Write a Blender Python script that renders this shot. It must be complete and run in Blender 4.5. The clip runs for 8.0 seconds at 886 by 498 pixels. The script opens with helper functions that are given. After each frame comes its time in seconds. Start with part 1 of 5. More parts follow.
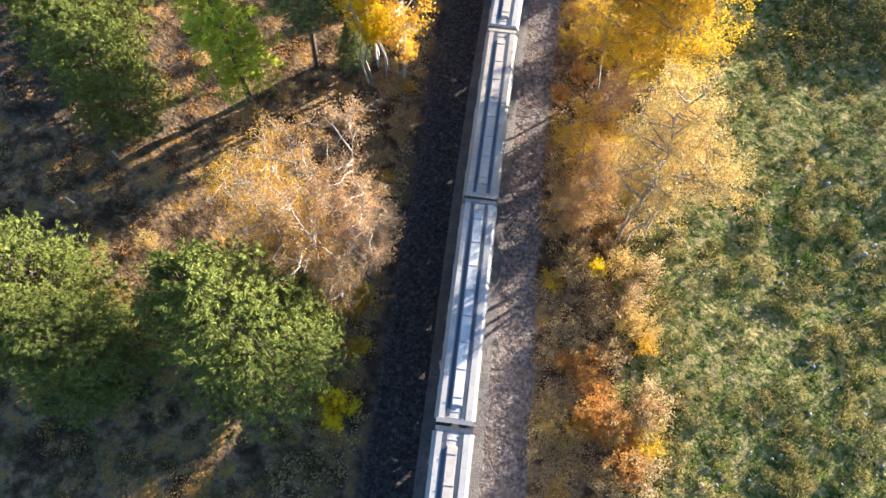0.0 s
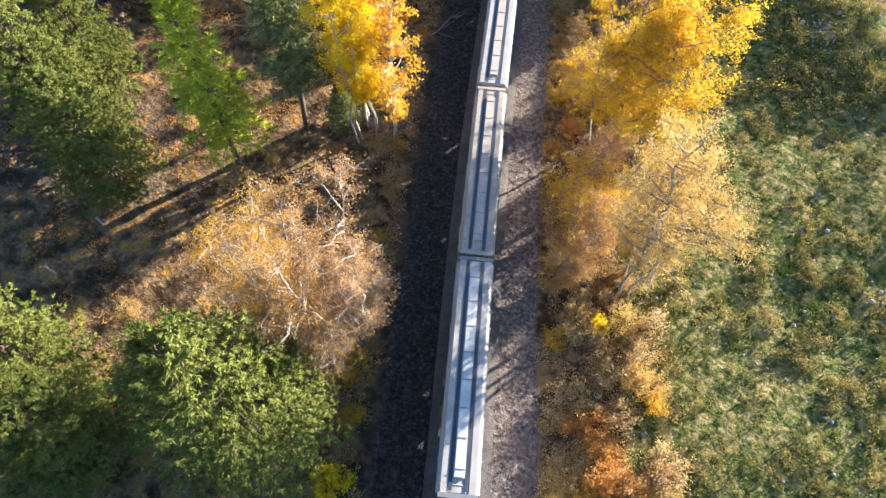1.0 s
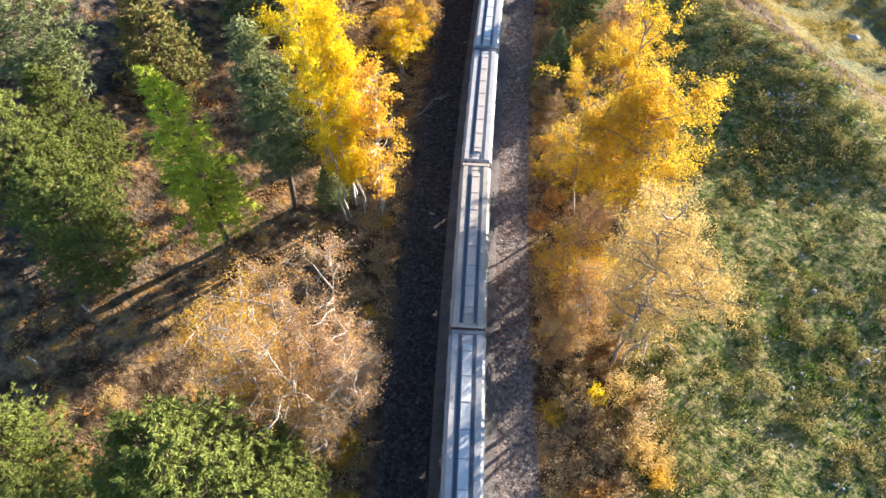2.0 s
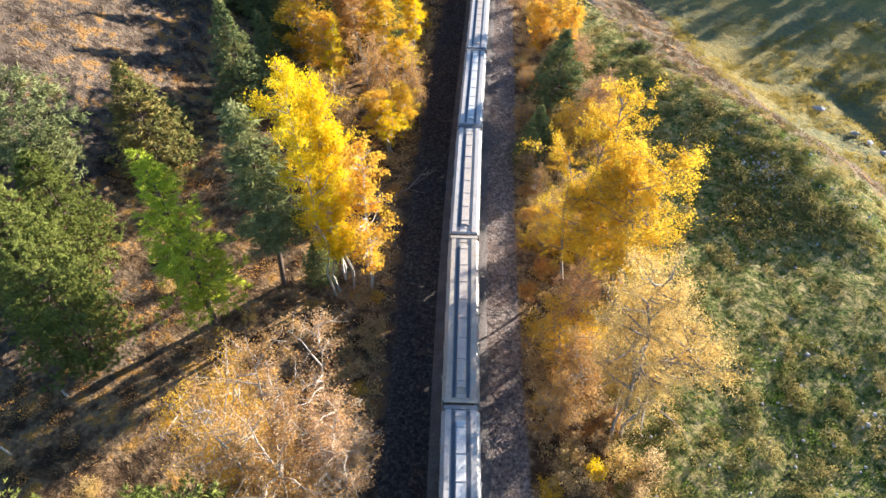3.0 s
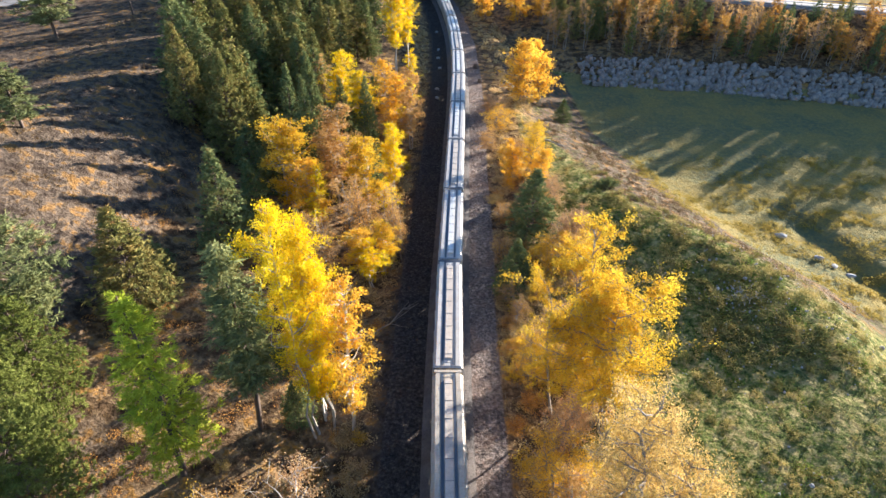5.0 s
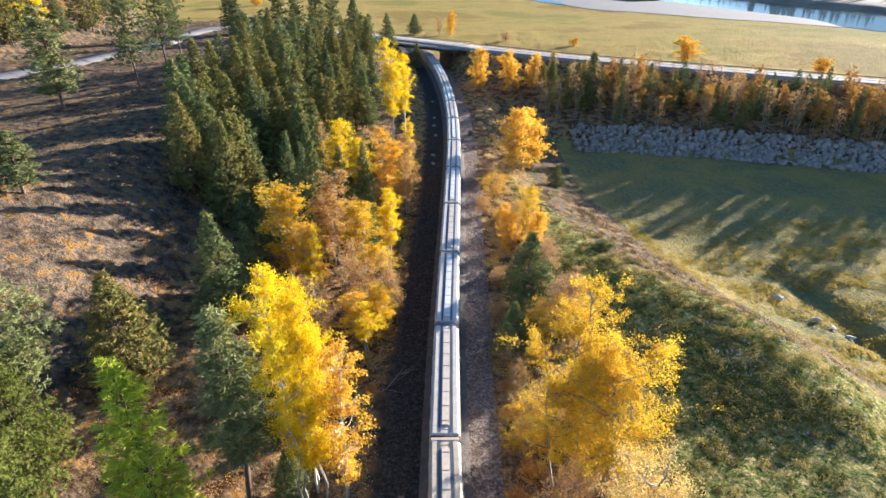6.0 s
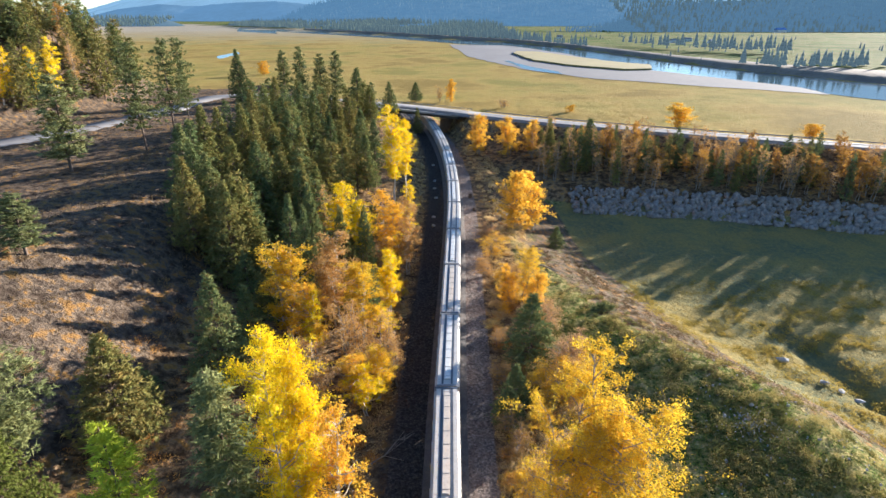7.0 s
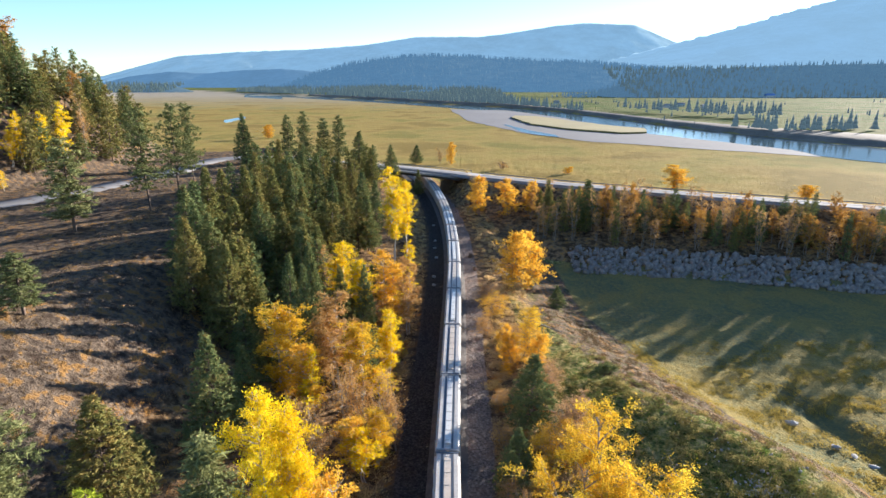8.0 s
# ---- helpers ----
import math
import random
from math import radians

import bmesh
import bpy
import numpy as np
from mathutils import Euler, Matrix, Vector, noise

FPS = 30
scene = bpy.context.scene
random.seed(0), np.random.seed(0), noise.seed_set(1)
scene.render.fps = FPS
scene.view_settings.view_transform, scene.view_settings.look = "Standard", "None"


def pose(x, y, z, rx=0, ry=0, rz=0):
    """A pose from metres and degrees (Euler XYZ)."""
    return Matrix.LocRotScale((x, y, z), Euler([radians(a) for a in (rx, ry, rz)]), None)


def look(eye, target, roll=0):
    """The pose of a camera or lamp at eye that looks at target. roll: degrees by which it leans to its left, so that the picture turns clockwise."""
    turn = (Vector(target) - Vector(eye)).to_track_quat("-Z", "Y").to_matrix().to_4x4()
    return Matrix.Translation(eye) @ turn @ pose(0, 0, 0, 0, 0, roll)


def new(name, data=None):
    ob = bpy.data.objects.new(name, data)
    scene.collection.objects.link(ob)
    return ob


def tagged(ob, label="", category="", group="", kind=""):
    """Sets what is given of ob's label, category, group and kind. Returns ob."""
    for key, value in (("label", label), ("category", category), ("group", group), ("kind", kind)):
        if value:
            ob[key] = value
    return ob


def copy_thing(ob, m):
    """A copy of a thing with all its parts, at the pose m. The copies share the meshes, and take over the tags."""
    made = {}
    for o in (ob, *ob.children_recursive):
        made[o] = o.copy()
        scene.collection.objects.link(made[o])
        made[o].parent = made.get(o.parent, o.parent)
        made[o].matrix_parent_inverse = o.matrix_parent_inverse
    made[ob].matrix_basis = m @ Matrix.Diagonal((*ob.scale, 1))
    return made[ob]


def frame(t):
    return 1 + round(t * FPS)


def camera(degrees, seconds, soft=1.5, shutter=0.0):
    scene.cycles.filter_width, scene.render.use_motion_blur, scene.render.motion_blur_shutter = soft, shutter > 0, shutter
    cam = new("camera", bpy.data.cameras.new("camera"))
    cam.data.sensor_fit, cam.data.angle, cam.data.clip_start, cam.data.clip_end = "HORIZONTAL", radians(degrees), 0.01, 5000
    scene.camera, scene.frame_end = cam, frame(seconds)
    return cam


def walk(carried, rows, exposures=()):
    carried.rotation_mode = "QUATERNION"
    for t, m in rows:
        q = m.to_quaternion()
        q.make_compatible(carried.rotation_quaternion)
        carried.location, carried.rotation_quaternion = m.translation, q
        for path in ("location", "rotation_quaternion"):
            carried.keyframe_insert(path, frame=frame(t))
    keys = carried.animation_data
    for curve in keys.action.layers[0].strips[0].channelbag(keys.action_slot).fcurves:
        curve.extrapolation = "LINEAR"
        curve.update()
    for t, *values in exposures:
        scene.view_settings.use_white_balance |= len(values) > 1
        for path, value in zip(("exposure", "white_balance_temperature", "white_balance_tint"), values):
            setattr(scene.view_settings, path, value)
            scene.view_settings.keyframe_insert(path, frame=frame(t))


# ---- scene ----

# ---- camera: it hovers over the track and tilts up from the ground to the valley ----
cam = camera(74.84, 8.0, soft=1.5)
EXPOSURE = 1.55
ROWS = [
    (0, 0.40, -0.80, 47.90, 7.73, -67.85, -1.00),
    (0.2, 0.36, -0.20, 47.20, 7.52, -67.25, -1.00),
    (0.4, 0.28, 0.10, 46.62, 7.30, -66.20, -1.00),
    (0.6, 0.15, 0.15, 46.50, 6.90, -65.15, -1.00),
    (0.8, 0.04, 0.05, 46.50, 6.40, -63.75, -1.00),
    (1, 0.00, 0.00, 46.50, 5.98, -62.23, -0.99),
    (1.5, 0.00, 0.00, 46.50, 5.11, -58.56, -0.65),
    (3, 0.00, 0.00, 46.50, 2.65, -47.73, -0.18),
    (3.5, 0.00, 0.00, 46.50, 1.87, -44.33, -0.12),
    (4, 0.00, 0.00, 46.50, 1.20, -40.99, -0.02),
    (4.5, 0.00, 0.00, 46.50, 0.73, -37.76, -0.03),
    (6, 0.00, 0.00, 46.50, -0.07, -28.34, -0.03),
    (6.5, 0.00, 0.00, 46.50, -0.05, -25.29, -0.00),
    (7, 0.00, 0.00, 46.50, -0.03, -22.29, -0.01),
    (7.5, 0.00, 0.00, 46.50, -0.02, -19.36, -0.01),
    (8, 0.00, 0.00, 46.50, 0.00, -16.40, 0.00),
]
walk(cam, [(t, pose(x, y, z, 90 + pitch, 0, yaw) @ pose(0, 0, 0, 0, 0, -roll)) for t, x, y, z, yaw, pitch, roll in ROWS], [(0, EXPOSURE + 0.58), (1.5, EXPOSURE + 0.56), (4, EXPOSURE + 0.40), (6.5, EXPOSURE + 0.30), (8, EXPOSURE + 0.08)])

# ---- light: a low autumn sun ahead to the east, clear sky ----
SUN_AZ, SUN_EL = 47.5, 11.7
world = bpy.data.worlds.new("sky")
scene.world = world
world.use_nodes = True
wn = world.node_tree
sky = wn.nodes.new("ShaderNodeTexSky")
sky.sky_type, sky.sun_disc = "NISHITA", False
sky.sun_elevation, sky.sun_rotation = radians(SUN_EL), radians(SUN_AZ)
sky.altitude = 1800
sky.air_density, sky.dust_density, sky.ozone_density = 1.0, 0.5, 3.4
back = wn.nodes["Background"]
back.inputs["Strength"].default_value = 0.100
wn.links.new(sky.outputs["Color"], back.inputs["Color"])
sun_data = bpy.data.lights.new("sun", "SUN")
sun_data.energy, sun_data.angle, sun_data.color = 5.4, radians(0.6), (1.0, 0.935, 0.85)
sun = new("sun", sun_data)
az, el = radians(SUN_AZ), radians(SUN_EL)
sun.matrix_world = look((300 * math.sin(az) * math.cos(el), 300 * math.cos(az) * math.cos(el), 300 * math.sin(el)), (0, 0, 0))

# ---- materials ----
def nodes_of(name):
    m = bpy.data.materials.new(name)
    m.use_nodes = True
    nt = m.node_tree
    return m, nt, nt.nodes["Principled BSDF"]


def ramp(nt, fac, stops):
    r = nt.nodes.new("ShaderNodeValToRGB")
    while len(r.color_ramp.elements) < len(stops):
        r.color_ramp.elements.new(0.5)
    for e, (p, c) in zip(r.color_ramp.elements, stops):
        e.position, e.color = p, (*c, 1)
    nt.links.new(fac, r.inputs["Fac"])
    return r.outputs["Color"]


def noise_fac(nt, scale, detail=4, rough=0.6, vec=None, dist=0.0):
    n = nt.nodes.new("ShaderNodeTexNoise")
    n.inputs["Scale"].default_value, n.inputs["Detail"].default_value = scale, detail
    n.inputs["Roughness"].default_value, n.inputs["Distortion"].default_value = rough, dist
    if vec is None:
        vec = nt.nodes.new("ShaderNodeTexCoord").outputs["Object"]
    nt.links.new(vec, n.inputs["Vector"])
    return n.outputs["Fac"]


def mix_col(nt, fac, a, b, mode="MIX"):
    m = nt.nodes.new("ShaderNodeMix")
    m.data_type, m.blend_type = "RGBA", mode
    for sock, v in ((m.inputs["Factor"], fac), (m.inputs["A"], a), (m.inputs["B"], b)):
        if hasattr(v, "links"):
            nt.links.new(v, sock)
        else:
            sock.default_value = v if isinstance(v, float) else (*v, 1)
    return m.outputs["Result"]


def maths(nt, op, a, b=0.0, clamp=False):
    m = nt.nodes.new("ShaderNodeMath")
    m.operation, m.use_clamp = op, clamp
    for sock, v in zip(m.inputs, (a, b)):
        if hasattr(v, "links"):
            nt.links.new(v, sock)
        else:
            sock.default_value = v
    return m.outputs["Value"]


def bumped(nt, bsdf, height, strength, distance):
    b = nt.nodes.new("ShaderNodeBump")
    b.inputs["Strength"].default_value, b.inputs["Distance"].default_value = strength, distance
    nt.links.new(height, b.inputs["Height"])
    nt.links.new(b.outputs["Normal"], bsdf.inputs["Normal"])


def mottled(name, c1, c2, c3, coarse, fine, rough=0.85, bump=0.4, depth=0.02, metal=0.0):
    """Two scales of variation between three tones, with fine relief."""
    m, nt, p = nodes_of(name)
    a = noise_fac(nt, coarse, 3)
    b = noise_fac(nt, fine, 5, 0.7)
    col = mix_col(nt, ramp(nt, a, [(0.35, (0, 0, 0)), (0.65, (1, 1, 1))]), c1, c2)
    col = mix_col(nt, ramp(nt, b, [(0.5, (0, 0, 0)), (0.75, (0.8, 0.8, 0.8))]), col, c3)
    nt.links.new(col, p.inputs["Base Color"])
    p.inputs["Roughness"].default_value, p.inputs["Metallic"].default_value = rough, metal
    bumped(nt, p, b, bump, depth)
    return m


def leafy(name, tones, light=0.35, hue=0.5):
    """Thin leaves: tone differs from leaf to leaf and from plant to plant; some light comes through."""
    m, nt, p = nodes_of(name)
    geo = nt.nodes.new("ShaderNodeNewGeometry").outputs["Random Per Island"]
    obj = nt.nodes.new("ShaderNodeObjectInfo").outputs["Random"]
    patch = noise_fac(nt, 0.5, 2)
    f = maths(nt, "ADD", maths(nt, "MULTIPLY", geo, 0.38), maths(nt, "MULTIPLY", obj, 0.18))
    f = maths(nt, "ADD", f, maths(nt, "MULTIPLY", patch, 0.95))
    f = maths(nt, "SUBTRACT", f, 0.28, True)
    col = ramp(nt, f, [(i / (len(tones) - 1), c) for i, c in enumerate(tones)])
    nt.nodes.remove(p)
    d, t, mixer = nt.nodes.new("ShaderNodeBsdfDiffuse"), nt.nodes.new("ShaderNodeBsdfTranslucent"), nt.nodes.new("ShaderNodeMixShader")
    nt.links.new(col, d.inputs["Color"])
    nt.links.new(col, t.inputs["Color"])
    mixer.inputs["Fac"].default_value = light
    nt.links.new(d.outputs[0], mixer.inputs[1])
    nt.links.new(t.outputs[0], mixer.inputs[2])
    nt.links.new(mixer.outputs[0], nt.nodes["Material Output"].inputs["Surface"])
    return m


GOLD = leafy("gold_leaves", [(0.50, 0.30, 0.02), (0.78, 0.54, 0.02), (0.88, 0.68, 0.03), (0.74, 0.66, 0.06)], 0.42)
OCHRE = leafy("ochre_leaves", [(0.42, 0.22, 0.03), (0.70, 0.43, 0.04), (0.82, 0.58, 0.06), (0.80, 0.60, 0.10)], 0.46)
AMBER = leafy("amber_leaves", [(0.42, 0.20, 0.03), (0.70, 0.39, 0.05), (0.86, 0.56, 0.08), (0.88, 0.64, 0.12)], 0.48)
BLUSH = leafy("blush_leaves", [(0.24, 0.12, 0.05), (0.46, 0.255, 0.12), (0.61, 0.39, 0.205), (0.76, 0.44, 0.10)], 0.42)
TAN = leafy("tan_leaves", [(0.24, 0.12, 0.042), (0.45, 0.25, 0.08), (0.60, 0.37, 0.15), (0.76, 0.46, 0.10)], 0.42)
PALE = leafy("pale_leaves", [(0.36, 0.21, 0.06), (0.62, 0.41, 0.12), (0.76, 0.55, 0.22), (0.78, 0.55, 0.14)], 0.44)
RUST = leafy("rust_leaves", [(0.22, 0.095, 0.035), (0.54, 0.25, 0.07), (0.78, 0.41, 0.11), (0.80, 0.54, 0.15)], 0.46)
BRUSH = leafy("brush_leaves", [(0.20, 0.125, 0.06), (0.48, 0.33, 0.15), (0.74, 0.54, 0.28), (0.74, 0.55, 0.16)], 0.46)
FIR = leafy("fir_needles", [(0.058, 0.090, 0.040), (0.125, 0.160, 0.066), (0.215, 0.225, 0.085), (0.38, 0.25, 0.09)], 0.2)
OLIVE = leafy("olive_needles", [(0.075, 0.090, 0.034), (0.165, 0.172, 0.056), (0.28, 0.225, 0.075), (0.46, 0.26, 0.09)], 0.2)
PINE = leafy("pine_needles", [(0.075, 0.09, 0.04), (0.155, 0.175, 0.072), (0.25, 0.255, 0.105), (0.34, 0.29, 0.12)], 0.18)
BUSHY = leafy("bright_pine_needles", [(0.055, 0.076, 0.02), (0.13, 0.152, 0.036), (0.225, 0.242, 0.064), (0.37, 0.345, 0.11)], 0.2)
LARCH = leafy("larch_needles", [(0.24, 0.30, 0.025), (0.36, 0.42, 0.04), (0.46, 0.50, 0.06), (0.54, 0.54, 0.10)], 0.3)
GRASS = leafy("meadow_grass", [(0.06, 0.085, 0.018), (0.12, 0.15, 0.032), (0.23, 0.21, 0.065), (0.40, 0.32, 0.12)], 0.4)
TUSSOCK = leafy("straw_tussocks", [(0.19, 0.16, 0.05), (0.32, 0.26, 0.09), (0.46, 0.36, 0.14), (0.50, 0.37, 0.11)], 0.4)
GOLD_GRASS = leafy("golden_grass", [(0.16, 0.15, 0.05), (0.30, 0.235, 0.065), (0.44, 0.32, 0.08), (0.52, 0.38, 0.10)], 0.4)
WEED = leafy("green_weeds", [(0.08, 0.14, 0.02), (0.15, 0.23, 0.03), (0.23, 0.32, 0.045), (0.32, 0.33, 0.09)], 0.4)
STRAW = leafy("dry_grass", [(0.15, 0.09, 0.045), (0.25, 0.165, 0.085), (0.36, 0.25, 0.13), (0.42, 0.25, 0.08)], 0.3)
BANK = leafy("bank_leaves", [(0.20, 0.10, 0.04), (0.40, 0.21, 0.06), (0.60, 0.34, 0.08), (0.68, 0.46, 0.12)], 0.4)
DARK_BRUSH = leafy("dark_brush", [(0.07, 0.05, 0.03), (0.12, 0.085, 0.05), (0.20, 0.13, 0.07), (0.26, 0.19, 0.08)], 0.3)
BARK = mottled("dark_bark", (0.09, 0.06, 0.045), (0.15, 0.10, 0.07), (0.05, 0.035, 0.03), 1.5, 14)
PALE_BARK = mottled("pale_grey_bark", (0.46, 0.40, 0.33), (0.34, 0.29, 0.24), (0.14, 0.11, 0.09), 1.2, 9)
WHITE_BARK = mottled("white_bark", (0.62, 0.57, 0.50), (0.48, 0.43, 0.38), (0.12, 0.10, 0.09), 1.2, 9)
GREY_BARK = mottled("grey_bark", (0.30, 0.25, 0.20), (0.22, 0.18, 0.14), (0.12, 0.10, 0.08), 1.4, 10)
ROCK = mottled("grey_rock", (0.18, 0.15, 0.128), (0.34, 0.285, 0.245), (0.06, 0.052, 0.046), 0.8, 7, 0.95, 0.6, 0.05)
PALE_ROCK = mottled("pale_rock", (0.32, 0.30, 0.28), (0.44, 0.42, 0.40), (0.20, 0.185, 0.175), 1.2, 8, 0.9, 0.5, 0.03)
BALLAST = mottled("ballast_gravel", (0.10, 0.085, 0.078), (0.16, 0.135, 0.12), (0.035, 0.032, 0.032), 0.7, 4.5, 0.95, 1.0, 0.12)
STEEL = mottled("rail_steel", (0.20, 0.16, 0.13), (0.28, 0.22, 0.18), (0.12, 0.08, 0.06), 1, 20, 0.45, 0.2, 0.005, 0.8)
TIE_WOOD = mottled("tie_timber", (0.07, 0.055, 0.045), (0.11, 0.09, 0.07), (0.04, 0.03, 0.025), 1, 12)
ASPHALT = mottled("worn_asphalt", (0.165, 0.155, 0.16), (0.20, 0.19, 0.19), (0.12, 0.115, 0.115), 0.06, 2.5, 0.95, 0.2, 0.01)
CONCRETE = mottled("bridge_concrete", (0.30, 0.29, 0.27), (0.40, 0.38, 0.35), (0.18, 0.17, 0.16), 0.4, 5, 0.9, 0.3, 0.02)
TIMBER = mottled("weathered_timber", (0.24, 0.14, 0.08), (0.34, 0.21, 0.12), (0.12, 0.08, 0.05), 0.7, 9)
GALV = mottled("galvanised_steel", (0.23, 0.23, 0.235), (0.30, 0.30, 0.305), (0.17, 0.165, 0.165), 0.8, 8, 0.7, 0.1, 0.005, 0.3)
CAR_GREY = mottled("grey_car_paint", (0.45, 0.415, 0.375), (0.54, 0.495, 0.45), (0.33, 0.265, 0.225), 0.5, 3.5, 0.42, 0.12, 0.01)
CAR_TAN = mottled("tan_car_paint", (0.42, 0.36, 0.29), (0.50, 0.43, 0.34), (0.28, 0.20, 0.15), 0.5, 3.5, 0.5, 0.12, 0.01)
CAR_RUST = mottled("oxide_car_paint", (0.30, 0.19, 0.15), (0.38, 0.26, 0.21), (0.20, 0.11, 0.08), 0.5, 3.5, 0.55, 0.12, 0.01)
CAR_WHITE = mottled("white_hatch_paint", (0.60, 0.585, 0.555), (0.68, 0.665, 0.63), (0.46, 0.42, 0.38), 0.4, 3, 0.35, 0.08, 0.01)
CAR_BEIGE = mottled("beige_hatch_paint", (0.50, 0.42, 0.35), (0.58, 0.50, 0.42), (0.36, 0.28, 0.22), 0.4, 3, 0.5, 0.08, 0.01)
# dark tone for the end gratings and for shade drawn on the roofs
CAR_SHADE_GRATING = mottled("shade_strip_and_grating", (0.08, 0.095, 0.12), (0.12, 0.135, 0.16), (0.05, 0.05, 0.06), 0.6, 5, 0.5, 0.2, 0.01, 0.5)
CAR_DARK = mottled("sooty_steel", (0.05, 0.045, 0.04), (0.08, 0.07, 0.065), (0.12, 0.07, 0.05), 0.8, 6, 0.7, 0.2, 0.01)
SAND = mottled("river_gravel", (0.095, 0.092, 0.105), (0.125, 0.12, 0.13), (0.07, 0.07, 0.08), 0.012, 0.15, 0.95, 0.2, 0.1)
BANK_EARTH = mottled("bank_earth", (0.16, 0.12, 0.09), (0.24, 0.19, 0.14), (0.09, 0.07, 0.05), 0.03, 0.3, 0.95, 0.4, 0.3)
MARSH = mottled("island_reeds", (0.22, 0.17, 0.05), (0.27, 0.21, 0.065), (0.15, 0.12, 0.04), 0.02, 0.3, 0.95, 0.3, 0.2)
WATER, wnt, wp = nodes_of("river_water")
wp.inputs["Base Color"].default_value = (0.04, 0.07, 0.09, 1)
wp.inputs["Roughness"].default_value, wp.inputs["IOR"].default_value = 0.10, 1.33
bumped(wnt, wp, noise_fac(wnt, 0.25, 3), 0.008, 0.2)


def zoned_ground():
    """Forest litter, gravel, meadow turf, dry slope, plain and far fields, blended by the plan's zones."""
    m, nt, p = nodes_of("ground_cover")
    za, zb = nt.nodes.new("ShaderNodeAttribute"), nt.nodes.new("ShaderNodeAttribute")
    za.attribute_name, zb.attribute_name = "zone_a", "zone_b"
    sa, sb = nt.nodes.new("ShaderNodeSeparateColor"), nt.nodes.new("ShaderNodeSeparateColor")
    nt.links.new(za.outputs["Color"], sa.inputs["Color"])
    nt.links.new(zb.outputs["Color"], sb.inputs["Color"])
    n1, n2, n3, n4 = noise_fac(nt, 0.09, 4), noise_fac(nt, 0.55, 5, 0.65), noise_fac(nt, 3.2, 5, 0.7), noise_fac(nt, 0.012, 5, 0.6)

    def zone(sock, soft=0.5):
        k = maths(nt, "ADD", sock, maths(nt, "MULTIPLY", maths(nt, "SUBTRACT", n2, 0.5), soft))
        return ramp(nt, k, [(0.42, (0, 0, 0)), (0.58, (1, 1, 1))])

    litter = ramp(nt, n2, [(0.36, (0.065, 0.04, 0.023)), (0.46, (0.155, 0.095, 0.05)), (0.54, (0.31, 0.205, 0.115)), (0.62, (0.46, 0.24, 0.065))])
    litter = mix_col(nt, ramp(nt, n3, [(0.45, (0, 0, 0)), (0.75, (0.85, 0.85, 0.85))]), litter, (0.09, 0.06, 0.04))
    gravel = ramp(nt, n3, [(0.34, (0.06, 0.05, 0.047)), (0.47, (0.155, 0.128, 0.115)), (0.57, (0.26, 0.21, 0.185)), (0.68, (0.42, 0.35, 0.31))])
    gravel = mix_col(nt, ramp(nt, n2, [(0.45, (0, 0, 0)), (0.7, (0.5, 0.5, 0.5))]), gravel, (0.24, 0.15, 0.11))
    n5 = noise_fac(nt, 1.25, 6, 0.68, None, 0.4)
    turf = ramp(nt, n5, [(0.37, (0.038, 0.048, 0.016)), (0.44, (0.115, 0.142, 0.034)), (0.51, (0.215, 0.202, 0.068)), (0.60, (0.42, 0.33, 0.14))])
    turf = mix_col(nt, ramp(nt, n1, [(0.50, (0, 0, 0)), (0.66, (0.4, 0.4, 0.4))]), turf, (0.22, 0.17, 0.08))
    turf = mix_col(nt, ramp(nt, n3, [(0.52, (0, 0, 0)), (0.70, (0.7, 0.7, 0.7))]), turf, (0.05, 0.06, 0.025))
    slope = ramp(nt, n2, [(0.37, (0.055, 0.038, 0.028)), (0.47, (0.115, 0.084, 0.062)), (0.54, (0.175, 0.132, 0.097)), (0.61, (0.29, 0.155, 0.055))])
    slope = mix_col(nt, ramp(nt, n3, [(0.48, (0, 0, 0)), (0.7, (0.7, 0.7, 0.7))]), slope, (0.07, 0.05, 0.032))
    plain = ramp(nt, n4, [(0.38, (0.24, 0.165, 0.05)), (0.47, (0.37, 0.255, 0.08)), (0.55, (0.33, 0.25, 0.075)), (0.62, (0.23, 0.195, 0.055))])
    plain = mix_col(nt, ramp(nt, n1, [(0.46, (0, 0, 0)), (0.60, (0.45, 0.45, 0.45))]), plain, (0.27, 0.19, 0.06))
    plain = mix_col(nt, ramp(nt, n2, [(0.50, (0, 0, 0)), (0.66, (0.5, 0.5, 0.5))]), plain, (0.20, 0.165, 0.055))
    # mud flats far up the valley, paled with distance: haze put into the colour
    pos = nt.nodes.new("ShaderNodeSeparateXYZ")
    nt.links.new(nt.nodes.new("ShaderNodeTexCoord").outputs["Object"], pos.inputs["Vector"])
    flats = maths(nt, "MULTIPLY", maths(nt, "SUBTRACT", pos.outputs["Y"], 900.0), 0.0007, True)
    flats = ramp(nt, maths(nt, "ADD", flats, maths(nt, "MULTIPLY", n4, 0.5)), [(0.35, (0, 0, 0)), (0.95, (0.85, 0.85, 0.85))])
    plain = mix_col(nt, flats, plain, (0.36, 0.315, 0.25))
    field = ramp(nt, n4, [(0.40, (0.085, 0.12, 0.03)), (0.50, (0.17, 0.16, 0.058)), (0.6, (0.105, 0.14, 0.036))])
    low = ramp(nt, n1, [(0.38, (0.14, 0.15, 0.085)), (0.48, (0.19, 0.178, 0.085)), (0.58, (0.28, 0.215, 0.08))])
    low = mix_col(nt, ramp(nt, n5, [(0.42, (0, 0, 0)), (0.62, (0.6, 0.6, 0.6))]), low, (0.40, 0.275, 0.085))
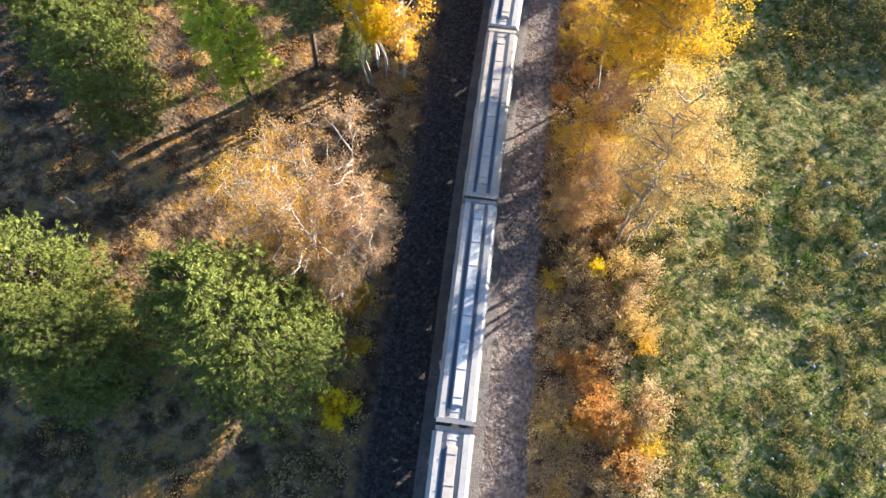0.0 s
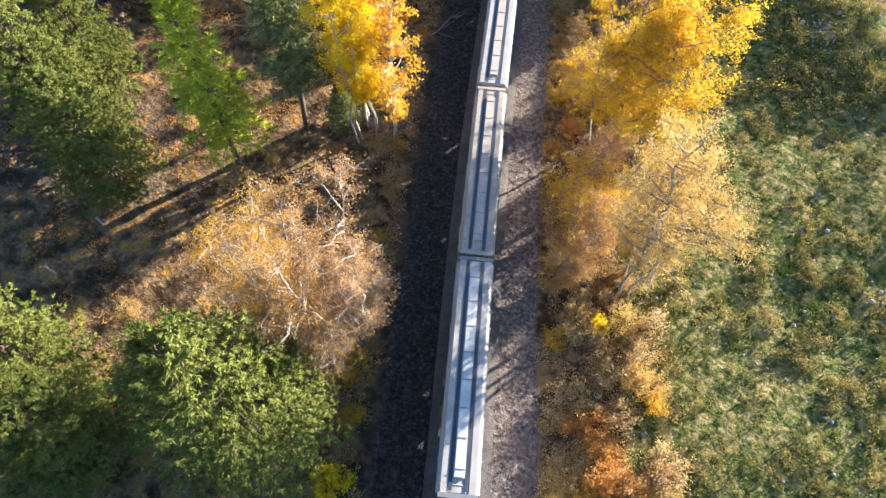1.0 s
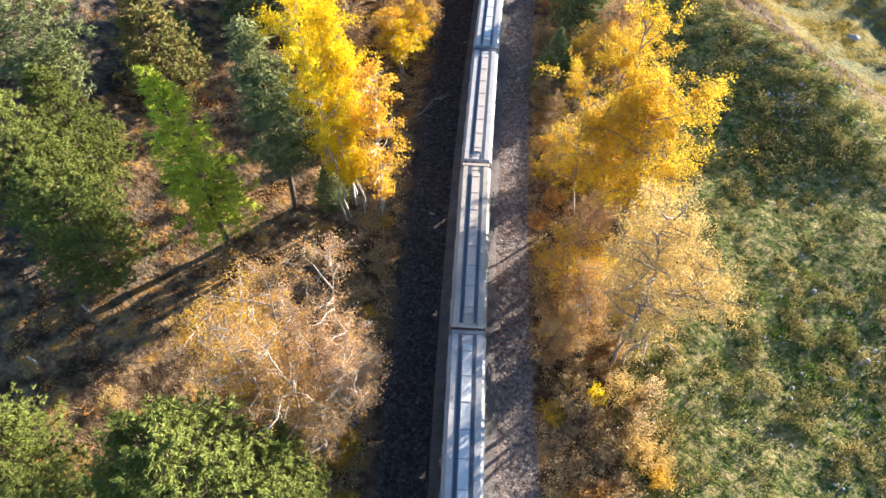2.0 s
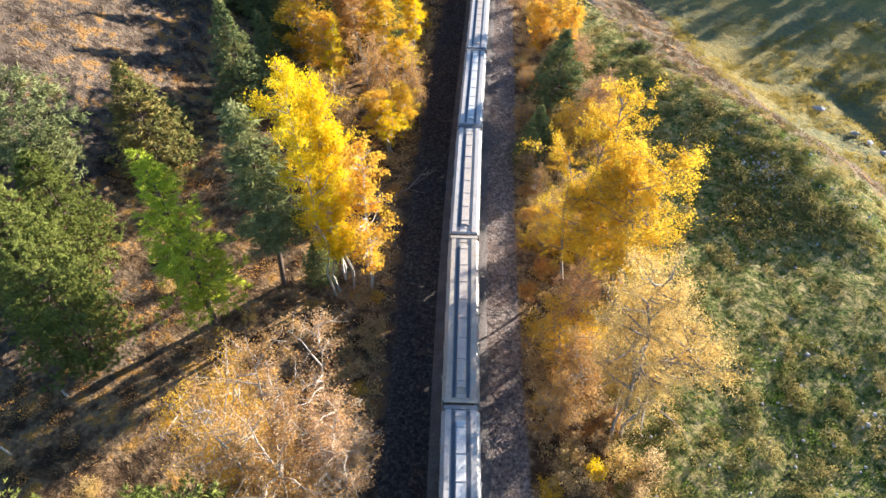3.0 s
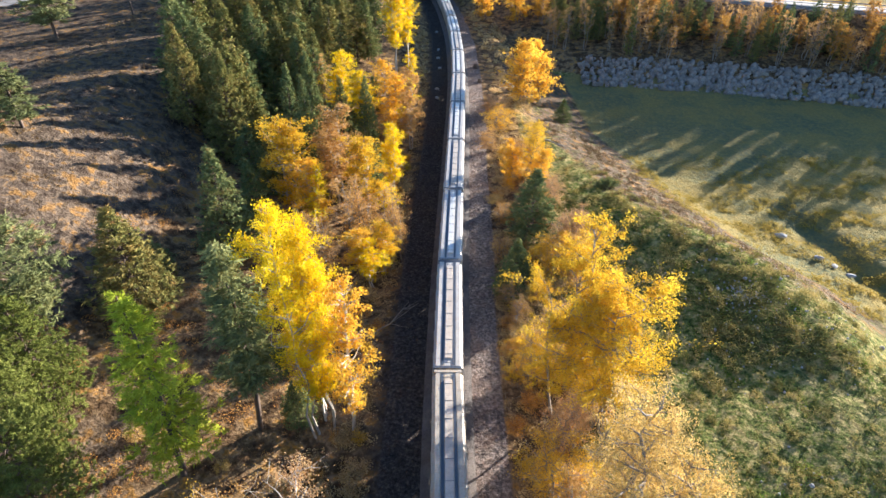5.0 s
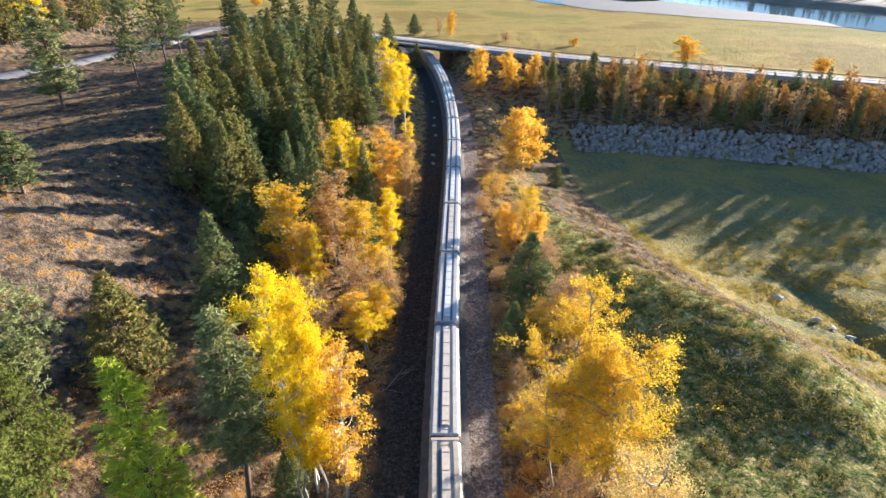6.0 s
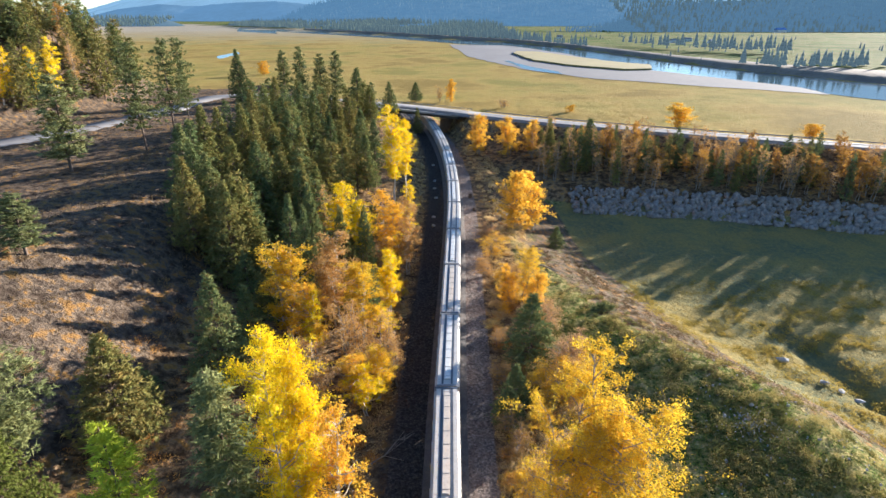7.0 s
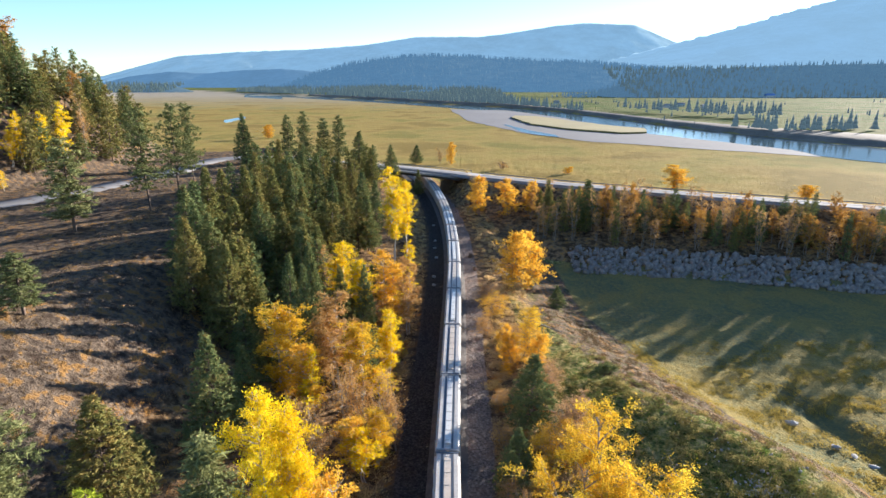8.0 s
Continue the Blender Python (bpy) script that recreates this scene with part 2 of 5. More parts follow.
    low = mix_col(nt, ramp(nt, n3, [(0.47, (0, 0, 0)), (0.68, (0.6, 0.6, 0.6))]), low, (0.11, 0.115, 0.055))
    col = mix_col(nt, zone(sa.outputs["Green"]), litter, turf)
    col = mix_col(nt, zone(sb.outputs["Red"]), col, slope)
    col = mix_col(nt, zone(sb.outputs["Blue"]), col, low)
    col = mix_col(nt, zone(sa.outputs["Blue"], 0.2), col, plain)
    col = mix_col(nt, zone(sb.outputs["Green"], 0.2), col, field)
    col = mix_col(nt, zone(sa.outputs["Red"], 0.35), col, gravel)
    # the alpha channel blends in a much darker gravel tone
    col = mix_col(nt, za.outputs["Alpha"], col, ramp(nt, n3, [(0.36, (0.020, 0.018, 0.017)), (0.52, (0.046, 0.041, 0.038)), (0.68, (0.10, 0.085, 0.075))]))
    nt.links.new(col, p.inputs["Base Color"])
    p.inputs["Roughness"].default_value = 0.95
    p.inputs["Specular IOR Level"].default_value = 0.03
    bumped(nt, p, maths(nt, "ADD", maths(nt, "MULTIPLY", n3, 0.5), maths(nt, "ADD", n2, noise_fac(nt, 1.5, 4, 0.65))), 1.0, 0.42)
    return m


GROUND = zoned_ground()


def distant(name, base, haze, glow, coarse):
    """A far backdrop: woods with the haze of lit air put in as a bluish glow."""
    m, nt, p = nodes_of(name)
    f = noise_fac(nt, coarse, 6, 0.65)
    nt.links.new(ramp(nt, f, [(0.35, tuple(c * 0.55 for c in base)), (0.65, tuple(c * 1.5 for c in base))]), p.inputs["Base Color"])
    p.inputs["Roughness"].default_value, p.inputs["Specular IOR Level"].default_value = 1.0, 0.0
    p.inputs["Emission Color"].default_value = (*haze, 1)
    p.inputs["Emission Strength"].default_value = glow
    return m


# the emission paints the haze, strongest on the mountains
FAR_MOUNTAIN = distant("hazed_mountain_range", (0.15, 0.18, 0.17), (0.27, 0.50, 0.76), 0.25, 0.005)
RIGHT_MOUNTAIN = distant("hazed_mountain_shoulder", (0.09, 0.12, 0.13), (0.28, 0.50, 0.74), 0.30, 0.004)
LOWER_RANGE = distant("hazed_foothills", (0.05, 0.07, 0.08), (0.17, 0.37, 0.64), 0.21, 0.006)
MID_HILL = distant("hazed_wooded_hill", (0.05, 0.055, 0.04), (0.14, 0.33, 0.60), 0.20, 0.02)
NEAR_HILL = distant("hazed_valley_woods", (0.045, 0.052, 0.036), (0.15, 0.33, 0.57), 0.16, 0.03)
FAR_FIR = distant("hazed_firs", (0.06, 0.075, 0.045), (0.20, 0.33, 0.46), 0.11, 0.05)

# ---- the plan of the ground ----
def smooth(a, b, v):
    k = np.clip((np.asarray(v, float) - a) / (b - a), 0, 1)
    return k * k * (3 - 2 * k)


TRACK_Y = [-80, 0, 20, 45, 60, 77, 115, 136, 154, 176, 193, 229, 257, 290, 330, 380]
TRACK_X = [3.5, 1.0, 0.4, 0.15, 0.5, 1.1, 2.3, 2.9, 2.9, 2.2, 1.2, -2.4, -7.0, -14.5, -26, -44]


def track_x(y):
    """The x of the track's centre line; rounded by averaging."""
    return sum(np.interp(np.asarray(y, float) + k, TRACK_Y, TRACK_X) for k in (-16, -10, -5, 0, 5, 10, 16)) / 7


ROAD_X, ROAD_Y = [-60, -20, 45, 136, 260], [281, 261, 217, 173.5, 112]


def road_q(x, y):
    """How far a place lies on the near side of the road over the bridge."""
    return (np.interp(x, ROAD_X, ROAD_Y) - y) * 0.88


def crest_x(y):
    """The line of the grass ridge east of the track."""
    return np.interp(y, [-60, 20, 40, 46, 51, 57, 63, 68, 74, 80, 88, 100, 112, 125, 200], [54, 45.5, 43.5, 43, 42, 40.5, 37.6, 33.6, 29.4, 26.2, 23.5, 20.5, 17, 13, 12])


def bank_foot(x):
    """How far from the road the boulder bank meets the meadow."""
    return np.interp(x, [0, 37, 51, 80, 115, 200], [62, 55.6, 50.6, 44, 37.7, 26])


SHORE_X = [-3000, -840, -440, -291, -116, 19, 123, 195, 235, 263, 286, 310, 344, 520, 3000]
SHORE_Y = [4600, 2330, 1875, 1695, 1481, 1259, 1138, 969, 799, 680, 598, 543, 474, 270, 270]


def shore_y(x):
    """The far edge of the river."""
    return np.interp(x, SHORE_X, SHORE_Y)


def ground_z(x, y):
    x, y = np.asarray(x, float), np.asarray(y, float)
    d = x - track_x(y)
    s = -d
    far = smooth(170, 245, y)
    # west of the track: ditch, wooded flat, then the grass slope and the terrace with the old road
    rise = smooth(18, 48, y)
    flat = np.interp(s, [0, 6, 8, 12, 25, 38, 50, 62, 85, 140], [-0.5, -0.5, -0.8, 0.0, 0.9, 2.2, 8.8, 12.2, 12.2, 11.2])
    flat0 = np.interp(s, [0, 6, 8, 12, 25, 40, 60, 140], [-0.5, -0.5, -0.8, 0.0, 0.6, 1.5, 3.5, 9.0])
    west = flat0 * (1 - rise) + flat * rise
    westfar = np.interp(s, [0, 5, 7, 20, 40, 140], [-0.5, -0.5, 0.2, 7.0, 8.4, 10.5])
    west = west * (1 - far) + westfar * far
    # a steep knoll on the slope, and the hill beyond the old road
    west = west + 3.6 * np.exp(-((x + 64) / 16) ** 2 - ((y - 72) / 24) ** 2)
    hx = np.interp(y, [60, 170, 210, 260, 300, 330], [-150, -146, -138, -132, -140, -170])
    hill = np.clip(hx - x, 0, None)
    hill = np.where(hill < 60, hill * 0.62, 37.2 + (hill - 60) * 0.25)
    west = west + hill * smooth(420, 300, y) * smooth(0, 120, y)
    # east of the track: bench, brush strip, a grass ridge, then the low meadow with its creek
    crest = crest_x(y)
    top = np.interp(y, [-60, 0, 30, 50, 66, 76, 87, 105, 120], [1, 1.2, 1.6, 2.0, 1.6, 1.0, 0.4, -0.4, -0.6])
    up = np.interp(d, [0, 6, 7.5, 11, 16, 30], [-0.5, -0.5, -0.7, -0.2, 0.2, 0.4])
    up = up + top * np.clip((d - 13) / np.maximum(crest - 13, 4), 0, 1) ** 1.5
    # the knoll: a steep dark face towards the track, rounded off at the crest
    knoll = np.interp(y, [40, 44, 49, 54, 62, 70, 80, 92], [0, 0.2, 0.8, 1.2, 1.3, 1.1, 0.7, 0])
    up = up + knoll * smooth(-21, 0, x - crest)
    low = -7 + 0.25 * np.sin(x / 17) * np.sin(y / 13 + 1)
    creek = np.interp(y, [55, 63, 69, 75, 81.5, 87, 92.5, 96, 105, 120], [68.5, 66.8, 65.8, 64.6, 63.2, 62.2, 60.6, 59.7, 57, 50])
    low = low - 1.4 * np.exp(-((x - creek) * 0.75 / 2.3) ** 2) * smooth(48, 60, y) * smooth(99, 84, y)
    down = smooth(-1.5, np.interp(y, [50, 60, 70, 85, 100], [21, 23, 27, 29, 25]), x - crest)
    east = up * (1 - down) + low * down
    q = road_q(x, y)
    foot = bank_foot(x)
    wood = np.where(q > foot - 8, -7 + 4.5 * np.clip(foot - q, 0, 8) / 8, -2.5 + 4.5 * np.clip((foot - 8 - q) / (foot - 24), 0, 1))
    east = np.where(q < foot, np.maximum(east, east + (wood - east) * smooth(11, 24, d)), east)
    z = np.where(d < 0, west, east)
    # the road's embankment, open where the track runs through, and the river plain beyond
    gap = smooth(7, 15, np.abs(d))
    side = smooth(-75, -45, x)
    dam = np.interp(q, [-27, -7.5, 0, 7.5, 18], [-6, 7.7, 7.7, 7.7, 1.8])
    z = np.where(q < 17, np.where(q < 0, dam, np.maximum(z, dam)) * gap * side + z * (1 - gap * side), z)
    plain = smooth(285, 335, y + 0.25 * np.clip(x + 60, -80, 0)) * smooth(-330, -230, x + 0.6 * (y - 330)) * np.maximum(1 - side * gap, smooth(305, 330, y))
    beyond = smooth(-12, -26, q) * smooth(-80, -50, x)
    plain = np.maximum(plain, beyond) * np.maximum(smooth(9, 26, np.abs(d)), smooth(312, 340, y))
    z = z * (1 - plain) - 6.0 * plain
    # the cut bank beside the old road
    z = z + 7.0 * np.exp(-((x + 88) / 24) ** 2 - ((y - 312) / 8) ** 2)
    # far shore rising out of the plain
    z = z + 4.3 * smooth(20, 70, y - shore_y(x))
    return z


# ---- builders ----
def mesh_of(name, verts, faces, material=None, smooth_shade=False):
    me = bpy.data.meshes.new(name)
    me.from_pydata([tuple(v) for v in verts], [], [tuple(f) for f in faces])
    if material is not None:
        me.materials.append(material)
    if smooth_shade:
        me.polygons.foreach_set("use_smooth", [True] * len(me.polygons))
    me.update()
    return me


def polys_mesh(name, V, F, material, smooth_shade=False):
    """A mesh from arrays: V (n, 3), F (m, k) with k corners each."""
    me = bpy.data.meshes.new(name)
    m, k = F.shape
    me.vertices.add(len(V))
    me.vertices.foreach_set("co", np.asarray(V, np.float32).ravel())
    me.loops.add(m * k)
    me.loops.foreach_set("vertex_index", F.astype(np.int32).ravel())
    me.polygons.add(m)
    me.polygons.foreach_set("loop_start", np.arange(0, m * k, k, dtype=np.int32))
    if smooth_shade:
        me.polygons.foreach_set("use_smooth", np.ones(m, bool))
    me.update(calc_edges=True)
    me.validate()
    if material is not None:
        me.materials.append(material)
    return me


def under(name, me, parent, label="", m=None):
    """Links a mesh as a part of its thing."""
    ob = new(name, me)
    ob.parent = parent
    if m is not None:
        ob.matrix_basis = m
    if label:
        tagged(ob, label)
    return ob


def box_bm(bm, x0, x1, y0, y1, z0, z1):
    m = Matrix.LocRotScale(((x0 + x1) / 2, (y0 + y1) / 2, (z0 + z1) / 2), None, (x1 - x0, y1 - y0, z1 - z0))
    return bmesh.ops.create_cube(bm, size=1, matrix=m)["verts"]


def finish(bm, name, material, bevel=0.0):
    if bevel > 0:
        bmesh.ops.bevel(bm, geom=bm.edges[:], offset=bevel, segments=2, affect="EDGES", clamp_overlap=True)
    me = bpy.data.meshes.new(name)
    bm.to_mesh(me)
    bm.free()
    me.materials.append(material)
    return me


def box_mesh(name, x0, x1, y0, y1, z0, z1, material, bevel=0.02):
    bm = bmesh.new()
    box_bm(bm, x0, x1, y0, y1, z0, z1)
    return finish(bm, name, material, bevel)


def tubes(paths, sides=5):
    """Tapered tubes as arrays: each path a list of (point, radius)."""
    V, F, n = [], [], 0
    ring = np.arange(sides) * 2 * math.pi / sides
    for path in paths:
        pts = np.array([p for p, r in path], float)
        rad = np.array([r for p, r in path], float)
        tan = np.gradient(pts, axis=0)
        tan /= np.linalg.norm(tan, axis=1)[:, None] + 1e-9
        ref = np.where(np.abs(tan[:, 2:3]) > 0.9, np.array([[1.0, 0, 0]]), np.array([[0, 0, 1.0]]))
        u = np.cross(tan, ref)
        u /= np.linalg.norm(u, axis=1)[:, None] + 1e-9
        w = np.cross(tan, u)
        V.append((pts[:, None] + rad[:, None, None] * (np.cos(ring)[None, :, None] * u[:, None] + np.sin(ring)[None, :, None] * w[:, None])).reshape(-1, 3))
        for i in range(len(pts) - 1):
            for j in range(sides):
                a, b = n + i * sides + j, n + i * sides + (j + 1) % sides
                F.append((a, b, b + sides, a + sides))
        n += len(pts) * sides
    return np.concatenate(V), np.array(F)


# ---- ground ----
def stepped(near0, near1, step, far0, far1, grow=1.12):
    vals = list(np.arange(near0, near1 + step / 2, step))
    s, v = step, vals[-1]
    while v < far1:
        s *= grow
        v += s
        vals.append(min(v, far1))
    s, v = step, vals[0]
    while v > far0:
        s *= grow
        v -= s
        vals.insert(0, max(v, far0))
    return np.array(vals)


gx = stepped(-130, 130, 1.3, -4700, 4700)
gy = stepped(-25, 330, 1.3, -1500, 4700)
GX, GY = np.meshgrid(gx, gy)
px, py = GX.ravel(), GY.ravel()
pz = ground_z(px, py)
near = (np.abs(px) < 180) & (py < 380) & (py > -60)
off = np.abs(px - track_x(py))
lumps = np.array([noise.noise((x * 0.33, y * 0.33, 0)) * 0.36 + noise.noise((x * 0.75, y * 0.75, 3)) * 0.34 + noise.noise((x * 0.07, y * 0.07, 7)) * 0.5 if k else 0.0 for x, y, k in zip(px, py, near)])
pz = pz + lumps * np.clip((off - 5.5) / 5, 0.05, 1) * np.where(np.abs(road_q(px, py)) < 7, 0.1, 1)
nx, ny = len(gx), len(gy)
idx = np.arange(nx * ny).reshape(ny, nx)
faces = np.stack([idx[:-1, :-1], idx[:-1, 1:], idx[1:, 1:], idx[1:, :-1]], -1).reshape(-1, 4)
ground_me = polys_mesh("ground", np.stack([px, py, pz], 1), faces, GROUND, True)
east = px > track_x(py)
q_all = road_q(px, py)
gravel_z = smooth(np.where(px > track_x(py), 6.6, 7.4), np.where(px > track_x(py), 5.2, 5.6), off) * smooth(400, 330, py)
turf_z = np.where(east, smooth(10.5, 14.5, off), 0)
slope_z = np.where(east, 0, smooth(34, 46, off) * smooth(25, 50, py) + 0.55 * smooth(20, 30, off) * smooth(16, 26, py) * smooth(46, 34, py))
flank_z = np.where(east, 0.58 * smooth(-2, 3, px - crest_x(py)) * smooth(40, 60, py), 0)
low_z = np.where(east, smooth(16, 24, px - crest_x(py)), 0)
wood_z = np.where(east, smooth(0, 6, bank_foot(px) - q_all), 0) * np.where(py > 100, 1, 0)
turf_z, low_z = turf_z * (1 - wood_z), low_z * (1 - wood_z)
plain_z = np.where((pz < -2) & (q_all < -14), 1.0, 0.0) * np.where((px > -900) | (py > 340), 1, 0)
field_z = smooth(20, 50, py - shore_y(px))
# weight of the darker tone on the strip just west of the track
west_dark = np.where(east, 0, 0.92) * smooth(8.0, 6.4, off) * smooth(330, 300, py)
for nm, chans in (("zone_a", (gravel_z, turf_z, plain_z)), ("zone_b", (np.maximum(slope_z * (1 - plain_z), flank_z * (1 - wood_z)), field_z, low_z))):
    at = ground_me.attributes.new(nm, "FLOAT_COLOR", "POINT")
    at.data.foreach_set("color", np.stack([*chans, west_dark], 1).astype(np.float32).ravel())
ground = tagged(new("ground", ground_me), "uneven ground of litter, turf, gravel and dry grass", "ground", kind="structure")


def sheet(name, pts, z, material, label, category, edge=0.0):
    """A flat sheet of water, gravel or reeds lying on the plain, with a low edge."""
    bm = bmesh.new()
    pts = [Vector((x, y, z)) for x, y in pts]
    fine = []
    rnd = random.Random(len(pts))
    for a, b in zip(pts, pts[1:] + pts[:1]):
        n = max(2, int((b - a).length / 18))
        side = Vector((-(b - a).y, (b - a).x, 0)).normalized()
        fine += [a.lerp(b, i / n) + side * (rnd.uniform(-2.5, 2.5) if i else 0) for i in range(n)]
    loop = [bm.verts.new(p) for p in fine]
    face = bm.faces.new(loop)
    foot = [bm.verts.new(p - Vector((0, 0, edge))) for p in fine] if edge else []
    if face.normal.z < 0 or face.calc_area() and face.normal.z == 0:
        face.normal_update()
    bmesh.ops.triangulate(bm, faces=bm.faces[:])
    bmesh.ops.recalc_face_normals(bm, faces=bm.faces[:])
    for f in bm.faces:
        if f.normal.z < 0:
            f.normal_flip()
    for i in range(len(foot)):
        j = (i + 1) % len(foot)
        bm.faces.new([foot[i], foot[j], loop[j], loop[i]])
    me = finish(bm, name, material)
    return tagged(new(name, me), label, category, kind="structure")


sheet("river_water", [(400, 200), (285, 373), (265, 409), (253, 461), (231, 513), (199, 566), (187, 660), (163, 790), (123, 949), (17, 1096), (-103, 1296), (-261, 1500), (-402, 1675), (-760, 2150), (-840, 2300),
                      (-440, 1855), (-291, 1675), (-116, 1461), (19, 1239), (123, 1118), (195, 949), (235, 779), (263, 660), (286, 578), (310, 523), (344, 454), (520, 250)], -5.75, WATER, "calm pale river reflecting the sky", "river")
sheet("river_water", [(-595, 1779), (-425, 1582), (-544, 2030), (-736, 2269)], -5.8, WATER, "still backwater of the river on the flats", "river")
sheet("river_water", [(-1151, 2693), (-847, 2693), (-1040, 3309), (-1382, 3309)], -5.8, WATER, "distant bright reach of the river", "river")
sheet("creek_water", [(-285, 768), (-267, 728), (-274, 825), (-291, 863)], -5.8, WATER, "small pond on the golden flats", "pond")
sheet("gravel_bar", [(11, 1056), (33, 758), (82, 584), (129, 504), (186, 461), (229, 432), (263, 403), (266, 446), (233, 518), (203, 578), (167, 813), (112, 1018)], -5.7, SAND, "pale grey gravel bar beside the river", "gravel bar")
sheet("channel_water", [(70, 692), (83, 590), (108, 543), (109, 566), (88, 630), (74, 701)], -5.6, WATER, "narrow side channel on the gravel bar", "river")
sheet("reed_island", [(94, 813), (103, 692), (130, 630), (175, 578), (202, 584), (215, 630), (189, 668), (156, 758), (132, 837), (102, 850)], -4.1, MARSH, "low island of golden reeds", "island", 1.9)


# the eroded far bank of the river
bank_rows = []
for x in np.concatenate([np.arange(-420, 180, 20), np.arange(180, 520, 5)]):
    wob = 5 * noise.noise((x * 0.03, 1, 0)) + 2.5 * noise.noise((x * 0.11, 4, 0))
    for q, z in ((-6, -6.3), (2, -5.2), (9, -3.2), (16, -1.7), (75, -1.62)):
        bank_rows.append((x, float(shore_y(x)) + q * (1.5 if x > 200 else 1) + (wob if q < 70 else 0), z + (0.4 * noise.noise((x * 0.07, q, 2)) if q < 16 else 0)))
BI = np.arange(len(bank_rows)).reshape(-1, 5)
tagged(new("river_bank", polys_mesh("river_bank", np.array(bank_rows), np.stack([BI[:-1, :-1], BI[1:, :-1], BI[1:, 1:], BI[:-1, 1:]], -1).reshape(-1, 4), BANK_EARTH, True)), "bare grey-brown cut bank across the river", "river bank", kind="structure")


# ---- distance ----
def ridge(name, dist, profile, depth, material, label, rough, steps=220):
    """A far hill or mountain: a slope that climbs from the plain to the given skyline."""
    xs = np.linspace(profile[0][0], profile[-1][0], steps)
    top = np.interp(xs, [p[0] for p in profile], [p[1] for p in profile])
    V = []
    rows = 34
    for j in range(rows):
        k = j / (rows - 1)
        for x, t in zip(xs, top):
            h = -8 + (t + 8) * (k ** 0.8)
            w = (noise.noise((x * 0.0035, k * 2.2, dist * 0.01)) + 0.6 * noise.noise((x * 0.009, k * 3.5, 2))) * rough * math.sin(math.pi * min(k + 0.04, 1)) + noise.noise((x * 0.02, k * 7, 5)) * rough * 0.22
            s = (dist - depth * (1 - k)) / dist
            V.append((x * s, dist * s + w * 1.6, max(-8, h + w * 0.45)))
        # the far side falls away behind the skyline
    for x, t in zip(xs, top):
        V.append((x * 1.02, dist * 1.02, -8))
    V = np.array(V)
    I = np.arange((rows + 1) * steps).reshape(rows + 1, steps)
    F = np.stack([I[:-1, :-1], I[:-1, 1:], I[1:, 1:], I[1:, :-1]], -1).reshape(-1, 4)
    ob = new(name, polys_mesh(name, V, F, material, True))
    return tagged(ob, label, "mountain", kind="structure")


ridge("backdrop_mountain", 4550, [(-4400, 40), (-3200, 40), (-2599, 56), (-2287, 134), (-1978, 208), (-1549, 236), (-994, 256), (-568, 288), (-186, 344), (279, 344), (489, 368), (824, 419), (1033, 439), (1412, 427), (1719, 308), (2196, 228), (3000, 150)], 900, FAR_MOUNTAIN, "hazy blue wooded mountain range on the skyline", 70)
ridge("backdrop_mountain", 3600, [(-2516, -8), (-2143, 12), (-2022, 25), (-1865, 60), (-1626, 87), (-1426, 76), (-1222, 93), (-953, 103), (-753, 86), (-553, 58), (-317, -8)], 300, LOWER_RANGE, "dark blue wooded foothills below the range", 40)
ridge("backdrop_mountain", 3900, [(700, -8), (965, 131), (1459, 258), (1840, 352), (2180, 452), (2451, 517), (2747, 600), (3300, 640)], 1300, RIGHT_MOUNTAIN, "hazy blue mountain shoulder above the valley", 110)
hill_ob = ridge("hazed_wooded_hill", 2900, [(-800, -8), (-607, 68), (-442, 112), (-172, 148), (43, 151), (312, 133), (717, 118), (988, 95), (1500, 60)], 700, MID_HILL, "dark wooded hill across the river", 30)
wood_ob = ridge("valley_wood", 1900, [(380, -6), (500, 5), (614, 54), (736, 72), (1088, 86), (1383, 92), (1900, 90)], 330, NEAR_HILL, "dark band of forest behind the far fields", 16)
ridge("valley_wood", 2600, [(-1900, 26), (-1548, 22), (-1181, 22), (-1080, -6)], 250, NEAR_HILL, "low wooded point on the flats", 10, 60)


def hazed_firs(name, spots, material, label):
    """A distant wood: small ragged cones, many to one mesh."""
    rnd = np.random.RandomState(5)
    n = len(spots)
    tiers, sides = 3, 6
    V, F = [], []
    for (x, y, z, h) in spots:
        r = h * rnd.uniform(0.14, 0.26)
        for t in range(tiers):
            b = len(V)
            z0, z1 = z + h * (0.10 + 0.26 * t), z + h * (0.60 + 0.20 * t)
            rr = r * (1 - 0.27 * t)
            turn = rnd.uniform(0, 6.28)
            for s in range(sides):
                a = turn + s * 2 * math.pi / sides
                k = rr * rnd.uniform(0.75, 1.15)
                V.append((x + k * math.cos(a), y + k * math.sin(a), z0))
            V.append((x, y, z1))
            F += [(b + s, b + (s + 1) % sides, b + sides) for s in range(sides)]
    ob = new(name, polys_mesh(name, np.array(V), np.array(F), material))
    return tagged(ob, label, "forest", kind="stuff")


rs = np.random.RandomState(11)


def scatter(n, x0, x1, y0, y1, keep):
    pts = np.stack([rs.uniform(x0, x1, n), rs.uniform(y0, y1, n)], 1)
    return pts[keep(pts[:, 0], pts[:, 1])]


